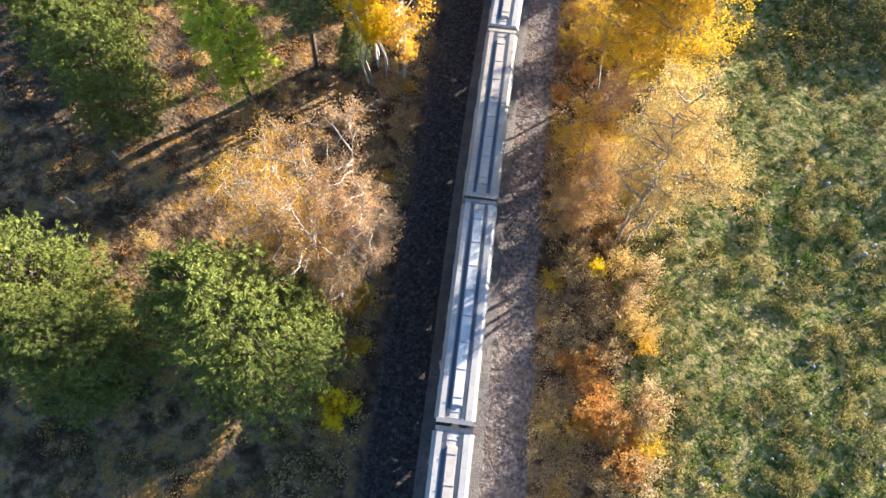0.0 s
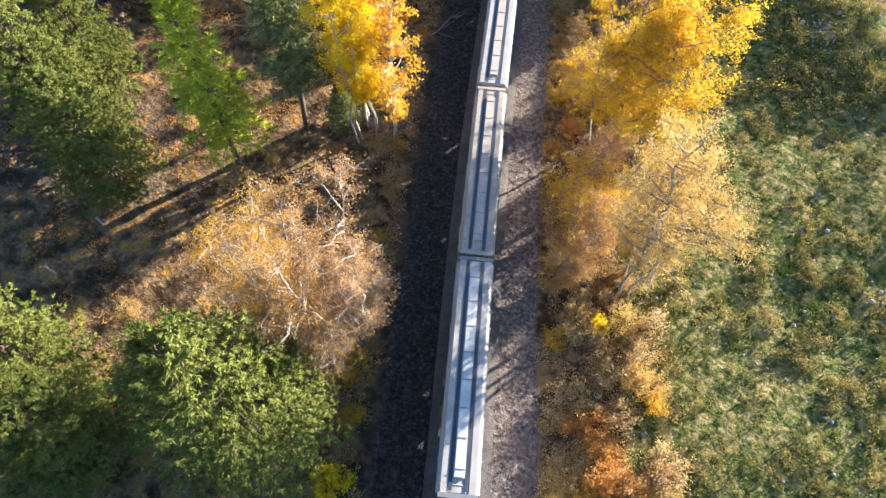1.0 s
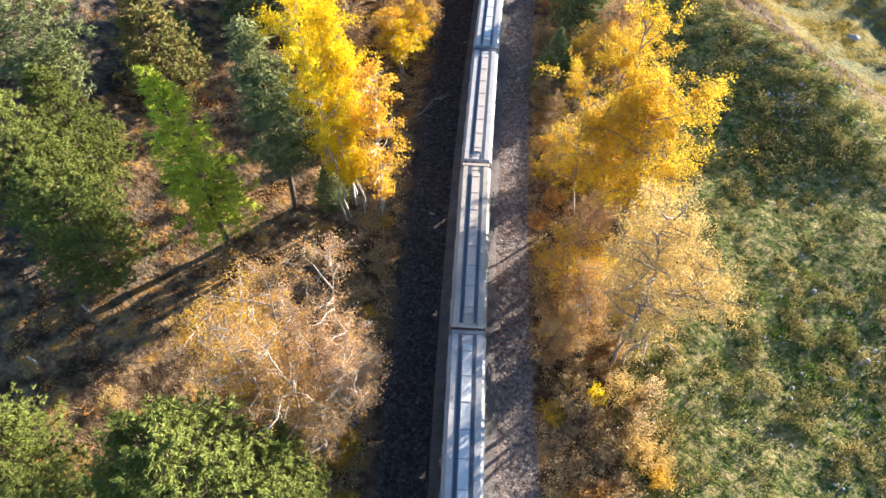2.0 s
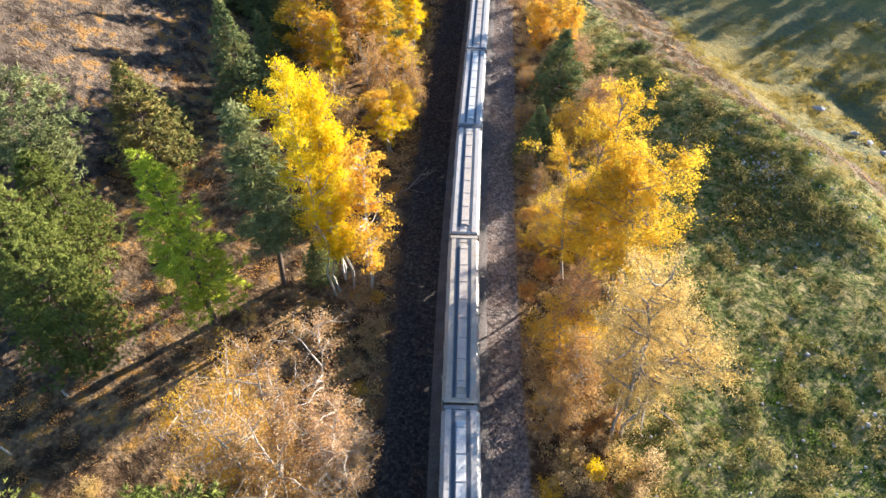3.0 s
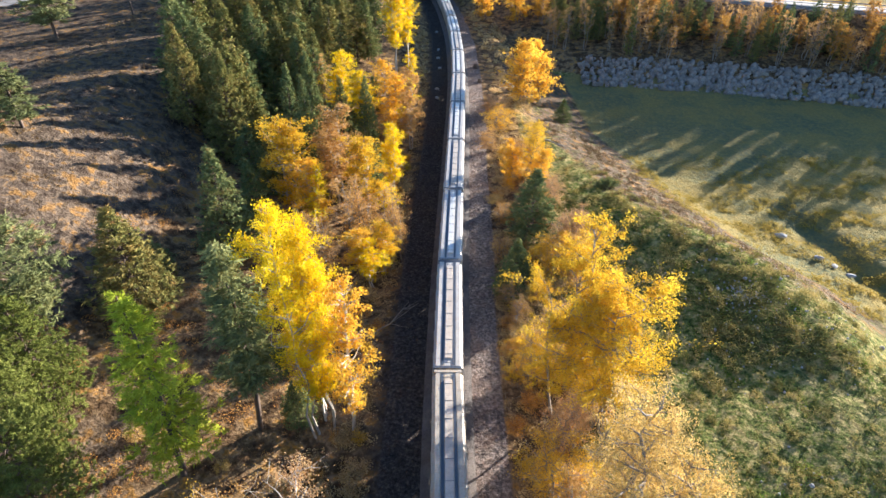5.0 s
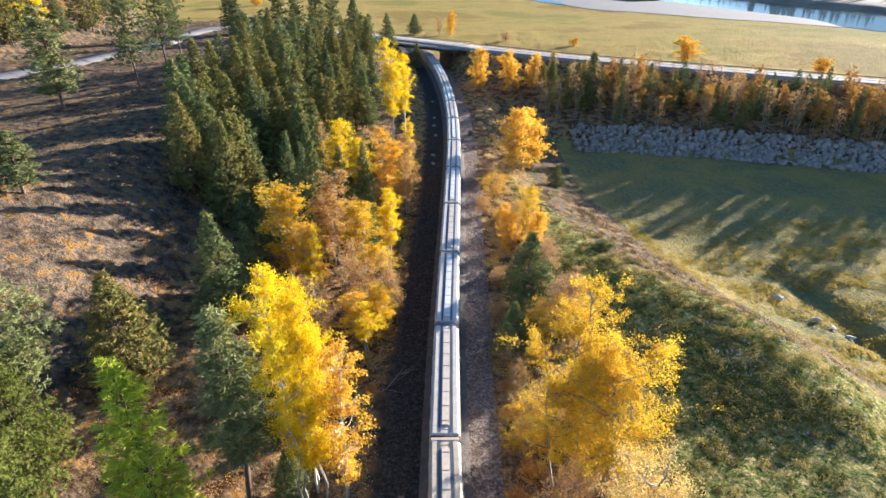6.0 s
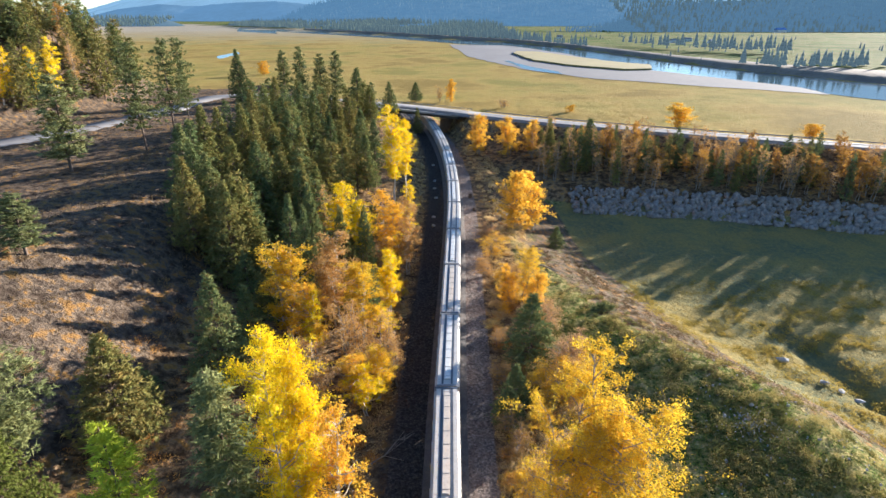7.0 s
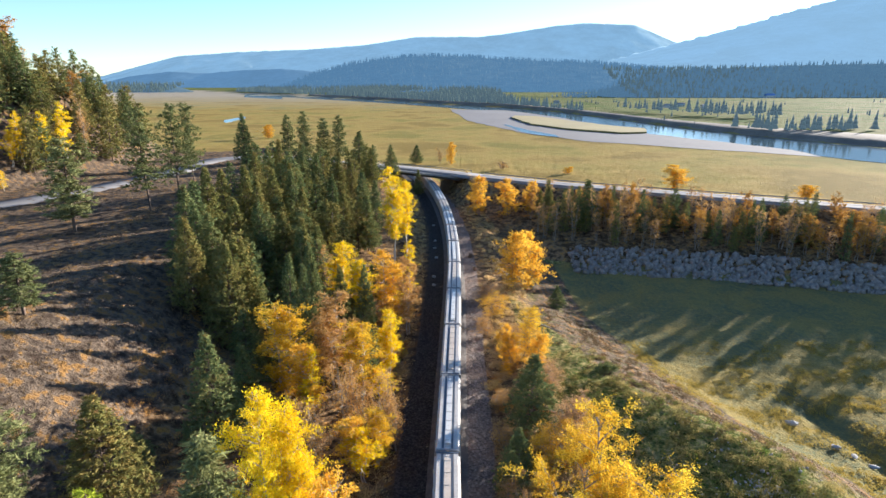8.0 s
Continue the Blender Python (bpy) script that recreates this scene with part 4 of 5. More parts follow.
def conifer(seed, h, r, base, whorls, per, sprays, size, leaf_mat, droop=0.25, power=0.66, bark=None, ragged=0.25, tuft=False, slim=0.3, thick=0.011, fan_k=0.30, brush_n=7, rise=0.10):
    """Trunk and crown meshes of a fir, larch or pine: whorls of drooping boughs set with sprays."""
    rnd = np.random.RandomState(seed)
    bend = rnd.normal(size=2) * 0.012 * h
    def axis(f):
        return np.array([bend[0] * math.sin(f * 3), bend[1] * math.sin(f * 2.5), f * h])
    paths = [[(axis(f) - np.array([0, 0, 0.4 if f == 0 else 0]), thick * h * (1 - f) ** 0.8 + 0.015) for f in np.linspace(0, 0.99, 9)]]
    C, D, N = [], [], []
    for k in range(whorls):
        f = base + (0.985 - base) * (k + rnd.uniform(0, 0.8)) / whorls
        g = (f - base) / (1 - base)
        if tuft:
            wid = math.sin(math.pi * (0.16 + 0.78 * g)) ** 0.7
        else:
            wid = (1 - g) ** power * min(1, 0.55 + g * 4)
        n = max(3, int(per * (0.45 + 0.55 * wid)))
        for b in range(n):
            az = rnd.uniform(0, 6.28)
            fb = min(max(f + rnd.uniform(-0.9, 0.9) * (1 - base) / whorls, base), 0.985)
            ln = max(0.25, r * wid * rnd.uniform(1 - ragged * 1.6, 1 + ragged * 0.5))
            o = axis(fb)
            d = np.array([math.cos(az), math.sin(az), 0.0])
            side = np.array([-d[1], d[0], 0])
            if tuft:
                dz = rnd.uniform(0.15, 0.7) * ln
            else:
                dz = (-droop + 0.55 * g + rnd.normal() * 0.07) * ln
            e = o + d * ln + np.array([0, 0, dz])
            if ln > 0.9:
                paths.append([(o, 0.02 + 0.006 * ln), ((o + e) / 2, 0.018), (e, 0.006)])
            m = max(6, int(sprays * (0.35 + 0.65 * ln / r)))
            q = max(2, m // brush_n)
            # brushes of needles stand along both sides of the bough and round its tip
            t = rnd.uniform(0.45, 1.05, q) if tuft else rnd.uniform(0.10, 1.03, q) ** 0.6
            fan = (fan_k * ln * (1.12 - t) + 0.12) * (1.5 if tuft else 1)
            off = rnd.normal(size=q) * fan * 0.85
            P = o + (e - o) * t[:, None] + side * off[:, None]
            P[:, 2] += -0.10 * np.abs(off) + rnd.normal(size=q) * (0.28 if tuft else 0.12) + (0.09 * ln * (t - 0.35) if not tuft else 0)
            P = np.repeat(P, m // q + 1, 0)[:m]
            t, off = np.repeat(t, m // q + 1)[:m], np.repeat(off, m // q + 1)[:m]
            dd = d * 0.75 + side * np.sign(off)[:, None] * 0.55 + np.array([0, 0, rise if not tuft else 0.4])
            dd = dd + rnd.normal(size=(m, 3)) * 0.42
            C.append(P + dd * size * 0.7 + rnd.normal(size=(m, 3)) * size * 0.35)
            D.append(dd)
            N.append(d * 0.55 + np.array([0, 0, 0.55]) + np.zeros((m, 3)))
    V, F = tubes(paths, 4)
    trunk = polys_mesh("trunk", V, F, bark or BARK, True)
    return trunk, leaflets("crown", np.concatenate(C), size, leaf_mat, rnd, 0.2, np.concatenate(D), slim, np.concatenate(N))


def shrub_meshes(seed, h, r, leaves, leaf, leaf_mat, twigs=26):
    rnd = np.random.RandomState(seed)
    paths, C = [], []
    for k in range(twigs):
        a, o = rnd.uniform(0, 6.28), r * math.sqrt(rnd.uniform(0, 1))
        e = np.array([o * math.cos(a), o * math.sin(a), h * rnd.uniform(0.45, 1.0) * (1 - 0.45 * (o / r) ** 2)])
        s = np.array([0.35 * e[0] + rnd.normal() * 0.1, 0.35 * e[1] + rnd.normal() * 0.1, -0.15])
        p = curve_pts(s, e, 0.08 * h, rnd, 4, 0.05)
        paths.append(list(zip(p, np.linspace(0.025, 0.006, 4))))
        n = leaves // twigs
        t = rnd.uniform(0.35, 1.05, n)[:, None]
        C.append(p[0] + (e - p[0]) * t + rnd.normal(size=(n, 3)) * 0.11 * r)
    V, F = tubes(paths, 4)
    C = np.concatenate(C)
    C[:, 2] = np.abs(C[:, 2])
    return polys_mesh("branchwork", V, F, GREY_BARK, True), leaflets("foliage", C, leaf, leaf_mat, rnd)


class Kind:
    """One kind of plant: its meshes in some variants, built once, and its tags."""

    def __init__(self, name, label, category, group, h, r, variants, parts=("trunk", "crown")):
        self.name, self.label, self.category, self.group = name, label, category, group
        self.h, self.r, self.variants, self.parts, self.n = h, r, variants, parts, 0

    def __call__(self, x, y, h, r, turn=None, label=""):
        a, b = self.variants[self.n % len(self.variants)]
        spin = (self.n * 137.5 + 40 * x) % 360 if turn is None else turn
        self.n += 1
        ob = tagged(new(self.name), label or self.label, self.category, self.group)
        ob.matrix_basis = Matrix.LocRotScale((x, y, float(ground_z(x, y))), Euler((0, 0, radians(spin))), (r / self.r, r / self.r, h / self.h))
        under(self.parts[0], a, ob)
        under(self.parts[1], b, ob)
        return ob


fir = Kind("fir_tree", "tall dark green fir with drooping boughs", "tree", "firs", 17, 5.0, [conifer(s, 17, 5.0, 0.05, 46, 13, 44, 0.24, FIR, 0.02, 0.98, ragged=0.2, slim=0.30, rise=0.35) for s in (1, 2, 3)])
olive_fir = Kind("fir_tree", "broad fir tinged with brown cones", "tree", "firs", 17, 5.4, [conifer(s, 17, 5.4, 0.05, 48, 13, 46, 0.24, OLIVE, 0.02, 0.88, ragged=0.2, slim=0.30, rise=0.35) for s in (4, 5)])
pine = Kind("pine_tree", "slender grey-green pine with open boughs", "tree", "pines", 18, 3.0, [conifer(s, 18, 3.0, 0.16, 32, 8, 50, 0.28, PINE, 0.02, 0.55, ragged=0.4, brush_n=9, fan_k=0.34) for s in (6, 7)])
tall_pine = Kind("pine_tree", "tall old pine with bare lower trunk", "tree", "pines", 28, 6.4, [conifer(s, 28, 6.4, 0.24, 34, 7, 84, 0.34, PINE, 0.08, 0.40, ragged=0.6, thick=0.010, brush_n=11, fan_k=0.34) for s in (8, 9)])
grey_pine = Kind("pine_tree", "rounded grey-green pine on the open slope", "tree", "pines", 14, 3.6, [conifer(10, 14, 3.6, 0.25, 26, 8, 90, 0.24, PINE, 0.0, 0.5, tuft=True, slim=0.18)])
slim_pine = Kind("pine_tree", "thin pine with sparse foliage high on a bare trunk", "tree", "pines", 20, 1.6, [conifer(11, 20, 1.6, 0.30, 44, 7, 56, 0.21, PINE, 0.1, 0.55, ragged=0.45, slim=0.2, thick=0.007, brush_n=8)])
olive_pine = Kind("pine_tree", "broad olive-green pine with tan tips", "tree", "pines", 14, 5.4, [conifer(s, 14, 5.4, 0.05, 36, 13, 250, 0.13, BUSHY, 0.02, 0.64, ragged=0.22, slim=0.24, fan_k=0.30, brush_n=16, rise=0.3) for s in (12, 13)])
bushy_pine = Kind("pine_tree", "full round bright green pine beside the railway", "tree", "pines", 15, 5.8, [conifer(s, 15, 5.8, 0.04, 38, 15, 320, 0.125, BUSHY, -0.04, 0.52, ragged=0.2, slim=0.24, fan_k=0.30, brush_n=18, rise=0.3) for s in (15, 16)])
larch = Kind("larch_tree", "vivid lime-green larch with a straight dark trunk", "tree", "larches", 20, 3.0, [conifer(17, 20, 3.0, 0.16, 46, 9, 62, 0.21, LARCH, 0.0, 0.85, ragged=0.5, slim=0.16, brush_n=10)])
gold_aspen = Kind("aspen_tree", "tall aspen in bright golden leaf with pale trunk", "tree", "aspens", 20, 2.8, [broadleaf(s, 20, 2.8, 2, 0.26, 60, 27000, 0.066, GOLD, PALE_BARK, 0.45, clump=0.22, puffs=6, thin=0.6) for s in (21, 22, 23)])
amber_aspen = Kind("aspen_tree", "aspen in thinning amber leaf with pale trunk", "tree", "aspens", 16, 2.6, [broadleaf(s, 16, 2.6, 2, 0.24, 64, 8000, 0.098, AMBER, WHITE_BARK, 0.4) for s in (24, 25, 26)])
tan_birch = Kind("birch_tree", "birch clump in faded tan and orange leaf, white stems showing", "tree", "birches", 20, 3.2, [broadleaf(s, 20, 3.2, 4, 0.30, 84, 26000, 0.046, m, PALE_BARK, 0.75, clump=0.20, puffs=8, thin=0.7) for s, m in ((27, TAN), (28, BLUSH), (29, AMBER))])
bare_birch = Kind("birch_tree", "nearly bare birch with a few tan leaves", "tree", "birches", 12, 2.2, [broadleaf(s, 12, 2.2, 3, 0.22, 48, 2600, 0.09, TAN, GREY_BARK, 0.6, puffs=4) for s in (30, 31)])
gold_cottonwood = Kind("cottonwood_tree", "spreading cottonwood in golden yellow leaf", "tree", "cottonwoods", 19, 4.0, [broadleaf(s, 19, 4.0, 3, 0.30, 66, 36000, 0.062, OCHRE, GREY_BARK, 0.75, "round", clump=0.19, puffs=8) for s in (32, 33)])
pale_cottonwood = Kind("cottonwood_tree", "cottonwood in pale straw-gold leaf, half bare", "tree", "cottonwoods", 20, 4.2, [broadleaf(s, 20, 4.2, 2, 0.34, 64, 27000, 0.053, PALE, GREY_BARK, 0.5, "round", clump=0.20, puffs=8) for s in (34, 35)])
amber_cottonwood = Kind("cottonwood_tree", "young cottonwood in blushed tan and orange leaf", "tree", "cottonwoods", 9, 2.8, [broadleaf(s, 9, 2.8, 4, 0.10, 64, 11500, 0.062, m, GREY_BARK, 0.75, "round", clump=0.19, puffs=6) for s, m in ((36, BLUSH), (37, AMBER), (38, TAN))])
stand_fir = Kind("fir_tree", "dark green fir in the dense stand", "tree", "firs", 17, 5.0, [conifer(s, 17, 5.0, 0.04, 44, 12, 34, 0.28, m, 0.0, 1.0, ragged=0.2, slim=0.30, rise=0.4) for s, m in ((81, FIR), (82, OLIVE), (83, FIR))])
stand_olive = Kind("fir_tree", "brown-tinged fir in the dense stand", "tree", "firs", 17, 5.0, [conifer(s, 17, 5.0, 0.04, 44, 12, 34, 0.28, OLIVE, 0.0, 0.95, ragged=0.2, slim=0.30, rise=0.4) for s in (84, 85)])
far_gold = Kind("aspen_tree", "tall aspen in bright golden leaf beside the railway", "tree", "aspens", 20, 2.8, [broadleaf(s, 20, 2.8, 2, 0.34, 70, 11500, 0.115, GOLD, WHITE_BARK, 0.35, clump=0.24, puffs=5) for s in (86, 87)])
far_amber = Kind("aspen_tree", "aspen in thinning amber leaf beside the railway", "tree", "aspens", 16, 2.6, [broadleaf(s, 16, 2.6, 2, 0.20, 66, 9500, 0.10, m, PALE_BARK, 0.5, clump=0.21, puffs=5) for s, m in ((88, AMBER), (89, TAN), (90, OCHRE))])
far_cottonwood = Kind("cottonwood_tree", "bushy cottonwood in amber leaf below the line", "tree", "cottonwoods", 9, 2.8, [broadleaf(s, 9, 2.8, 3, 0.10, 60, 6500, 0.12, AMBER, GREY_BARK, 0.6, "round", clump=0.24, puffs=4) for s in (91, 92)])
rust_shrub = Kind("shrub", "rust-red autumn shrub in dense brush", "shrub", "brush", 2.2, 1.5, [shrub_meshes(s, 2.2, 1.5, 1500, 0.062, RUST, 34) for s in (41, 42, 43)], ("branchwork", "foliage"))
brush = Kind("shrub", "tangled brown and olive brush", "shrub", "brush", 1.8, 1.5, [shrub_meshes(s, 1.8, 1.5, 1300, 0.062, BRUSH, 40) for s in (44, 45, 46)], ("branchwork", "foliage"))
amber_shrub = Kind("shrub", "amber-leaved shrub among dry brush", "shrub", "brush", 2.4, 1.5, [shrub_meshes(s, 2.4, 1.5, 1500, 0.064, m, 34) for s, m in ((47, AMBER), (48, PALE), (49, OCHRE))], ("branchwork", "foliage"))
gold_shrub = Kind("shrub", "bright yellow leafy autumn shrub", "shrub", "brush", 2.6, 1.6, [shrub_meshes(s, 2.6, 1.6, 1100, 0.10, GOLD, 26) for s in (50, 51)], ("branchwork", "foliage"))
juniper = Kind("shrub", "low dark green juniper on turf", "shrub", "brush", 1.2, 1.6, [shrub_meshes(52, 1.2, 1.6, 2200, 0.10, FIR)], ("branchwork", "foliage"))

far_fir = Kind("fir_tree", "dark fir on the wooded hillside", "tree", "hillside trees", 17, 4.6, [conifer(s, 17, 4.6, 0.06, 30, 9, 16, 0.38, m, 0.12, 0.8, ragged=0.38, slim=0.38) for s, m in ((61, FIR), (62, OLIVE), (60, FIR))])
far_olive = Kind("fir_tree", "brown-tinged fir on the wooded hillside", "tree", "hillside trees", 17, 4.6, [conifer(s, 17, 4.6, 0.08, 30, 9, 16, 0.38, OLIVE, 0.08, 0.65, ragged=0.42, slim=0.38) for s in (63, 59)])
bank_aspen = Kind("aspen_tree", "slim russet aspen on the shaded bank", "tree", "bank trees", 13, 2.4, [broadleaf(s, 13, 2.4, 2, 0.30, 40, 2200, 0.16, BANK, GREY_BARK, 0.4) for s in (64, 65, 66)])
bank_gold = Kind("aspen_tree", "young aspen in clear yellow leaf", "tree", "aspens", 13, 2.4, [broadleaf(s, 13, 2.4, 2, 0.22, 44, 4200, 0.13, GOLD, WHITE_BARK, 0.4) for s in (71, 72)])
bank_birch = Kind("birch_tree", "pale half-bare birch on the shaded bank", "tree", "bank trees", 13, 2.4, [broadleaf(s, 13, 2.4, 3, 0.28, 36, 1100, 0.12, TAN, GREY_BARK, 0.6) for s in (67, 68)])
bank_bush = Kind("cottonwood_tree", "bushy orange cottonwood on the shaded bank", "tree", "bank trees", 9, 2.8, [broadleaf(s, 9, 2.8, 3, 0.10, 40, 2400, 0.16, BANK, GREY_BARK, 0.6, "round") for s in (69, 70)])

# planted
stand_fir(-49.1, 107.3, 18.0, 6.0)
stand_olive(-51.8, 125.2, 18.0, 5.3)
stand_olive(-50.8, 130.9, 17.0, 4.9)
stand_olive(-47.3, 137.0, 18.0, 4.9)
stand_fir(-44.2, 135.5, 17.0, 5.2)
stand_fir(-39.6, 120.7, 17.0, 5.6)
stand_fir(-52.8, 174.4, 17.0, 4.8)
stand_olive(-52.7, 188.6, 18.0, 4.6)
stand_fir(-36.0, 146.0, 17.0, 5.2)
stand_fir(-42.3, 193.0, 17.0, 4.8)
stand_fir(-33.3, 171.6, 17.0, 5.0)
stand_fir(-26.8, 154.2, 16.0, 5.0)
stand_olive(-31.2, 195.8, 17.0, 4.6)
stand_fir(-20.5, 153.8, 16.0, 4.8)
stand_fir(-20.8, 175.3, 16.0, 4.8)
fir(-43.1, 102.9, 17.0, 5.6)
stand_olive(-34.0, 120.8, 17.0, 5.3)
stand_olive(-30.4, 121.2, 16.0, 5.1)
stand_fir(-26.6, 118.3, 16.0, 5.2)
stand_olive(-29.2, 142.2, 16.0, 4.8)
stand_olive(-44.2, 148.7, 17.0, 4.8)
stand_fir(-41.7, 158.4, 17.0, 5.0)
stand_fir(-26.5, 188.5, 16.0, 4.8)
stand_fir(-43.1, 116.1, 17.0, 5.4)
fir(-45.8, 103.8, 17.0, 5.6)
stand_olive(-36.4, 204.3, 17.0, 4.6)
stand_olive(-51.9, 160.2, 17.0, 4.8)
stand_fir(-44.8, 185.6, 17.0, 4.8)
olive_fir(-36.9, 96.7, 18.0, 6.1)
olive_fir(-36.0, 98.4, 17.0, 4.9)
olive_fir(-38.6, 95.5, 15.0, 4.9)
stand_fir(-22.6, 249.3, 14.0, 5.2)
stand_fir(-27.7, 223.4, 15.0, 4.6)
pine(-63.6, 268.5, 23.7, 4.6)
pine(-73.4, 277.0, 21.3, 4.4)
pine(-55.0, 269.8, 20.8, 4.4)
pine(-48.2, 271.6, 22.2, 4.4)
stand_fir(-36.2, 253.2, 17.0, 7.2)
stand_fir(-16.7, 372.9, 11.9, 6.4)
stand_fir(-10.4, 238.5, 10.6, 3.2)
fir(-90.0, 264.4, 22.1, 6.8)
olive_fir(-35.8, 90.9, 18.8, 5.1)
olive_fir(-44.2, 95.8, 17.1, 4.9)
stand_fir(-29.9, 115.8, 15.3, 4.6)

fir(-28.5, 63.2, 16.0, 5.2)
fir(-27.3, 71.1, 11.0, 3.6)
olive_fir(-35.2, 51.2, 14.2, 5.9)
tall_pine(-78.4, 152.1, 27.0, 6.4)
tall_pine(-81.3, 176.1, 27.0, 5.8)
tall_pine(-84.1, 194.2, 27.0, 5.4)
pine(-86.3, 131.5, 21.6, 6.2)
grey_pine(-41.4, 44.0, 14.0, 4.5)
pine(-58.8, 75.4, 9.0, 3.6)

larch(-23.2, 30.9, 20.5, 4.4)
slim_pine(-17.8, 36.0, 21.9, 3.0)
fir(-14.1, 37.2, 6.0, 2.3)
fir(-36.5, 58.6, 5.0, 3.0)
bushy_pine(-13.6, 6.6, 21.5, 6.6)
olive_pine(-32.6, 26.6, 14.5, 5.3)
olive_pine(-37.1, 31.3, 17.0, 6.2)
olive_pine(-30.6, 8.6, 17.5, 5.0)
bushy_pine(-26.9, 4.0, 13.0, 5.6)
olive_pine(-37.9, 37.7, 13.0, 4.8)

gold_aspen(-12.2, 35.5, 26.3, 3.2)
gold_aspen(-10.6, 36.5, 24.3, 3.0)
amber_aspen(-9.3, 36.8, 18.8, 2.8)
gold_aspen(-15.3, 43.4, 19.7, 1.8)
amber_aspen(-11.9, 37.4, 18.2, 2.5)
far_gold(-20.1, 107.6, 16.0, 3.3)
far_gold(-14.5, 98.7, 15.0, 3.0)
far_amber(-10.0, 104.2, 16.0, 4.0)
far_amber(-6.7, 102.0, 14.0, 3.3)
far_gold(-12.3, 142.4, 25.8, 3.9)
far_gold(-9.7, 147.8, 21.3, 3.0)
far_amber(-22.7, 74.8, 15.0, 4.7)
far_amber(-18.8, 72.2, 12.0, 3.7)
far_amber(-16.8, 80.8, 15.0, 5.0)
far_gold(-8.2, 81.4, 14.0, 2.2)
far_amber(-11.7, 76.7, 13.0, 4.0)
bare_birch(-11.4, 68.2, 10.0, 2.5)
bare_birch(-7.7, 68.4, 11.0, 2.3)
bare_birch(-6.1, 66.0, 9.0, 1.8)
far_amber(-10.9, 61.5, 8.0, 3.0)
bare_birch(-24.3, 114.8, 13.0, 2.5)

tan_birch(-11.0, 12.9, 23.0, 3.6)
tan_birch(-8.4, 15.3, 22.5, 3.4)
tan_birch(-13.8, 14.8, 19.0, 3.4)
amber_aspen(-16.8, 18.1, 11.2, 2.1)
tan_birch(-9.3, 12.2, 12.8, 2.3)
tan_birch(-8.1, 17.4, 12.0, 2.1)

gold_cottonwood(12.9, 36.8, 21.6, 5.4)
gold_cottonwood(15.2, 35.3, 17.6, 5.4)
gold_cottonwood(11.4, 38.3, 18.3, 4.0)
pale_cottonwood(13.7, 21.9, 21.6, 4.8)
pale_cottonwood(14.1, 23.5, 18.7, 4.4)
amber_cottonwood(10.8, 46.2, 8.0, 3.2)
amber_cottonwood(9.7, 28.9, 7.5, 3.4)
amber_cottonwood(11.1, 25.0, 8.0, 3.4)
amber_cottonwood(10.5, 35.2, 7.0, 3.0)
amber_cottonwood(9.1, 43.0, 6.0, 2.5)
amber_cottonwood(8.2, 22.3, 6.0, 2.8)
fir(12.4, 70.8, 11.0, 5.2)
fir(9.2, 61.1, 6.4, 3.0)
fir(8.1, 58.0, 5.6, 2.8)
gold_cottonwood(13.4, 87.8, 10.7, 3.0)
far_cottonwood(14.9, 85.4, 7.1, 2.5)
far_cottonwood(11.6, 88.2, 7.7, 2.5)
far_cottonwood(15.9, 126.5, 14.2, 4.8)
far_cottonwood(22.2, 132.5, 14.3, 4.4)
stand_fir(26.2, 124.0, 5.5, 2.8)
for x, y, h, r in ((16.8, 67.8, 7, 3.4), (13.7, 61.5, 6, 3.1), (16.6, 60.4, 6, 2.6), (13.8, 74.0, 5, 2.4), (10.5, 110.7, 5, 3.3), (8.6, 101.3, 4, 2.6), (10.8, 117.7, 5, 3.6), (18.5, 64.0, 5, 2.4), (12.2, 95.5, 4.5, 2.6), (15.8, 79.0, 4.5, 2.6)):
    amber_cottonwood(x, y, h, r, label="low blushed tan cottonwood brush below the line")
for x, y, h, r in ((7.6, 56.7, 4, 1.9), (8.2, 52.4, 4.2, 1.9), (8.0, 66.5, 4, 1.8), (8.3, 76.0, 3.6, 1.7)):
    bare_birch(x, y, h, r, label="bare grey brush at the edge of the verge")
far_cottonwood(12.8, 202.0, 13.5, 4.6)
far_cottonwood(23.4, 198.0, 13.0, 4.8)
far_cottonwood(30.0, 198.6, 12.0, 3.0)
stand_fir(35.0, 189.2, 12.4, 4.8)
stand_fir(46.6, 184.6, 15.3, 6.4)
far_cottonwood(117.0, 285.0, 11.7, 8.0)
far_cottonwood(165.0, 259.5, 6.6, 5.8)
far_cottonwood(4.7, 372.8, 13.7, 3.9)
bare_birch(-1.5, 372.8, 10.1, 3.4)
far_cottonwood(71.8, 331.5, 3.9, 3.4)
bare_birch(36.1, 348.7, 5.1, 5.8)
far_cottonwood(-160.2, 538.2, 11.7, 8.0)

bank_gold(-148.7, 206.3, 18.0, 3.7)
bank_gold(-149.8, 201.4, 11.5, 2.8)
bank_gold(-144.0, 222.4, 22.1, 4.1)
bank_gold(-146.3, 213.1, 17.6, 3.4)
bank_gold(-142.8, 186.1, 6.9, 2.1)
bare_birch(-142.0, 233.7, 26.4, 3.4)
far_fir(-173.8, 248.5, 24.0, 8.0)
far_fir(-172.0, 257.7, 22.0, 6.8)
tall_pine(-171.1, 269.8, 26.0, 3.8)
far_fir(-170.0, 245.9, 20.0, 7.2)
far_fir(-158.8, 272.1, 22.0, 6.8)
far_olive(-152.8, 271.7, 22.0, 6.5)
far_fir(-157.4, 258.3, 18.0, 6.0)
far_fir(-144.3, 211.2, 17.1, 6.8)
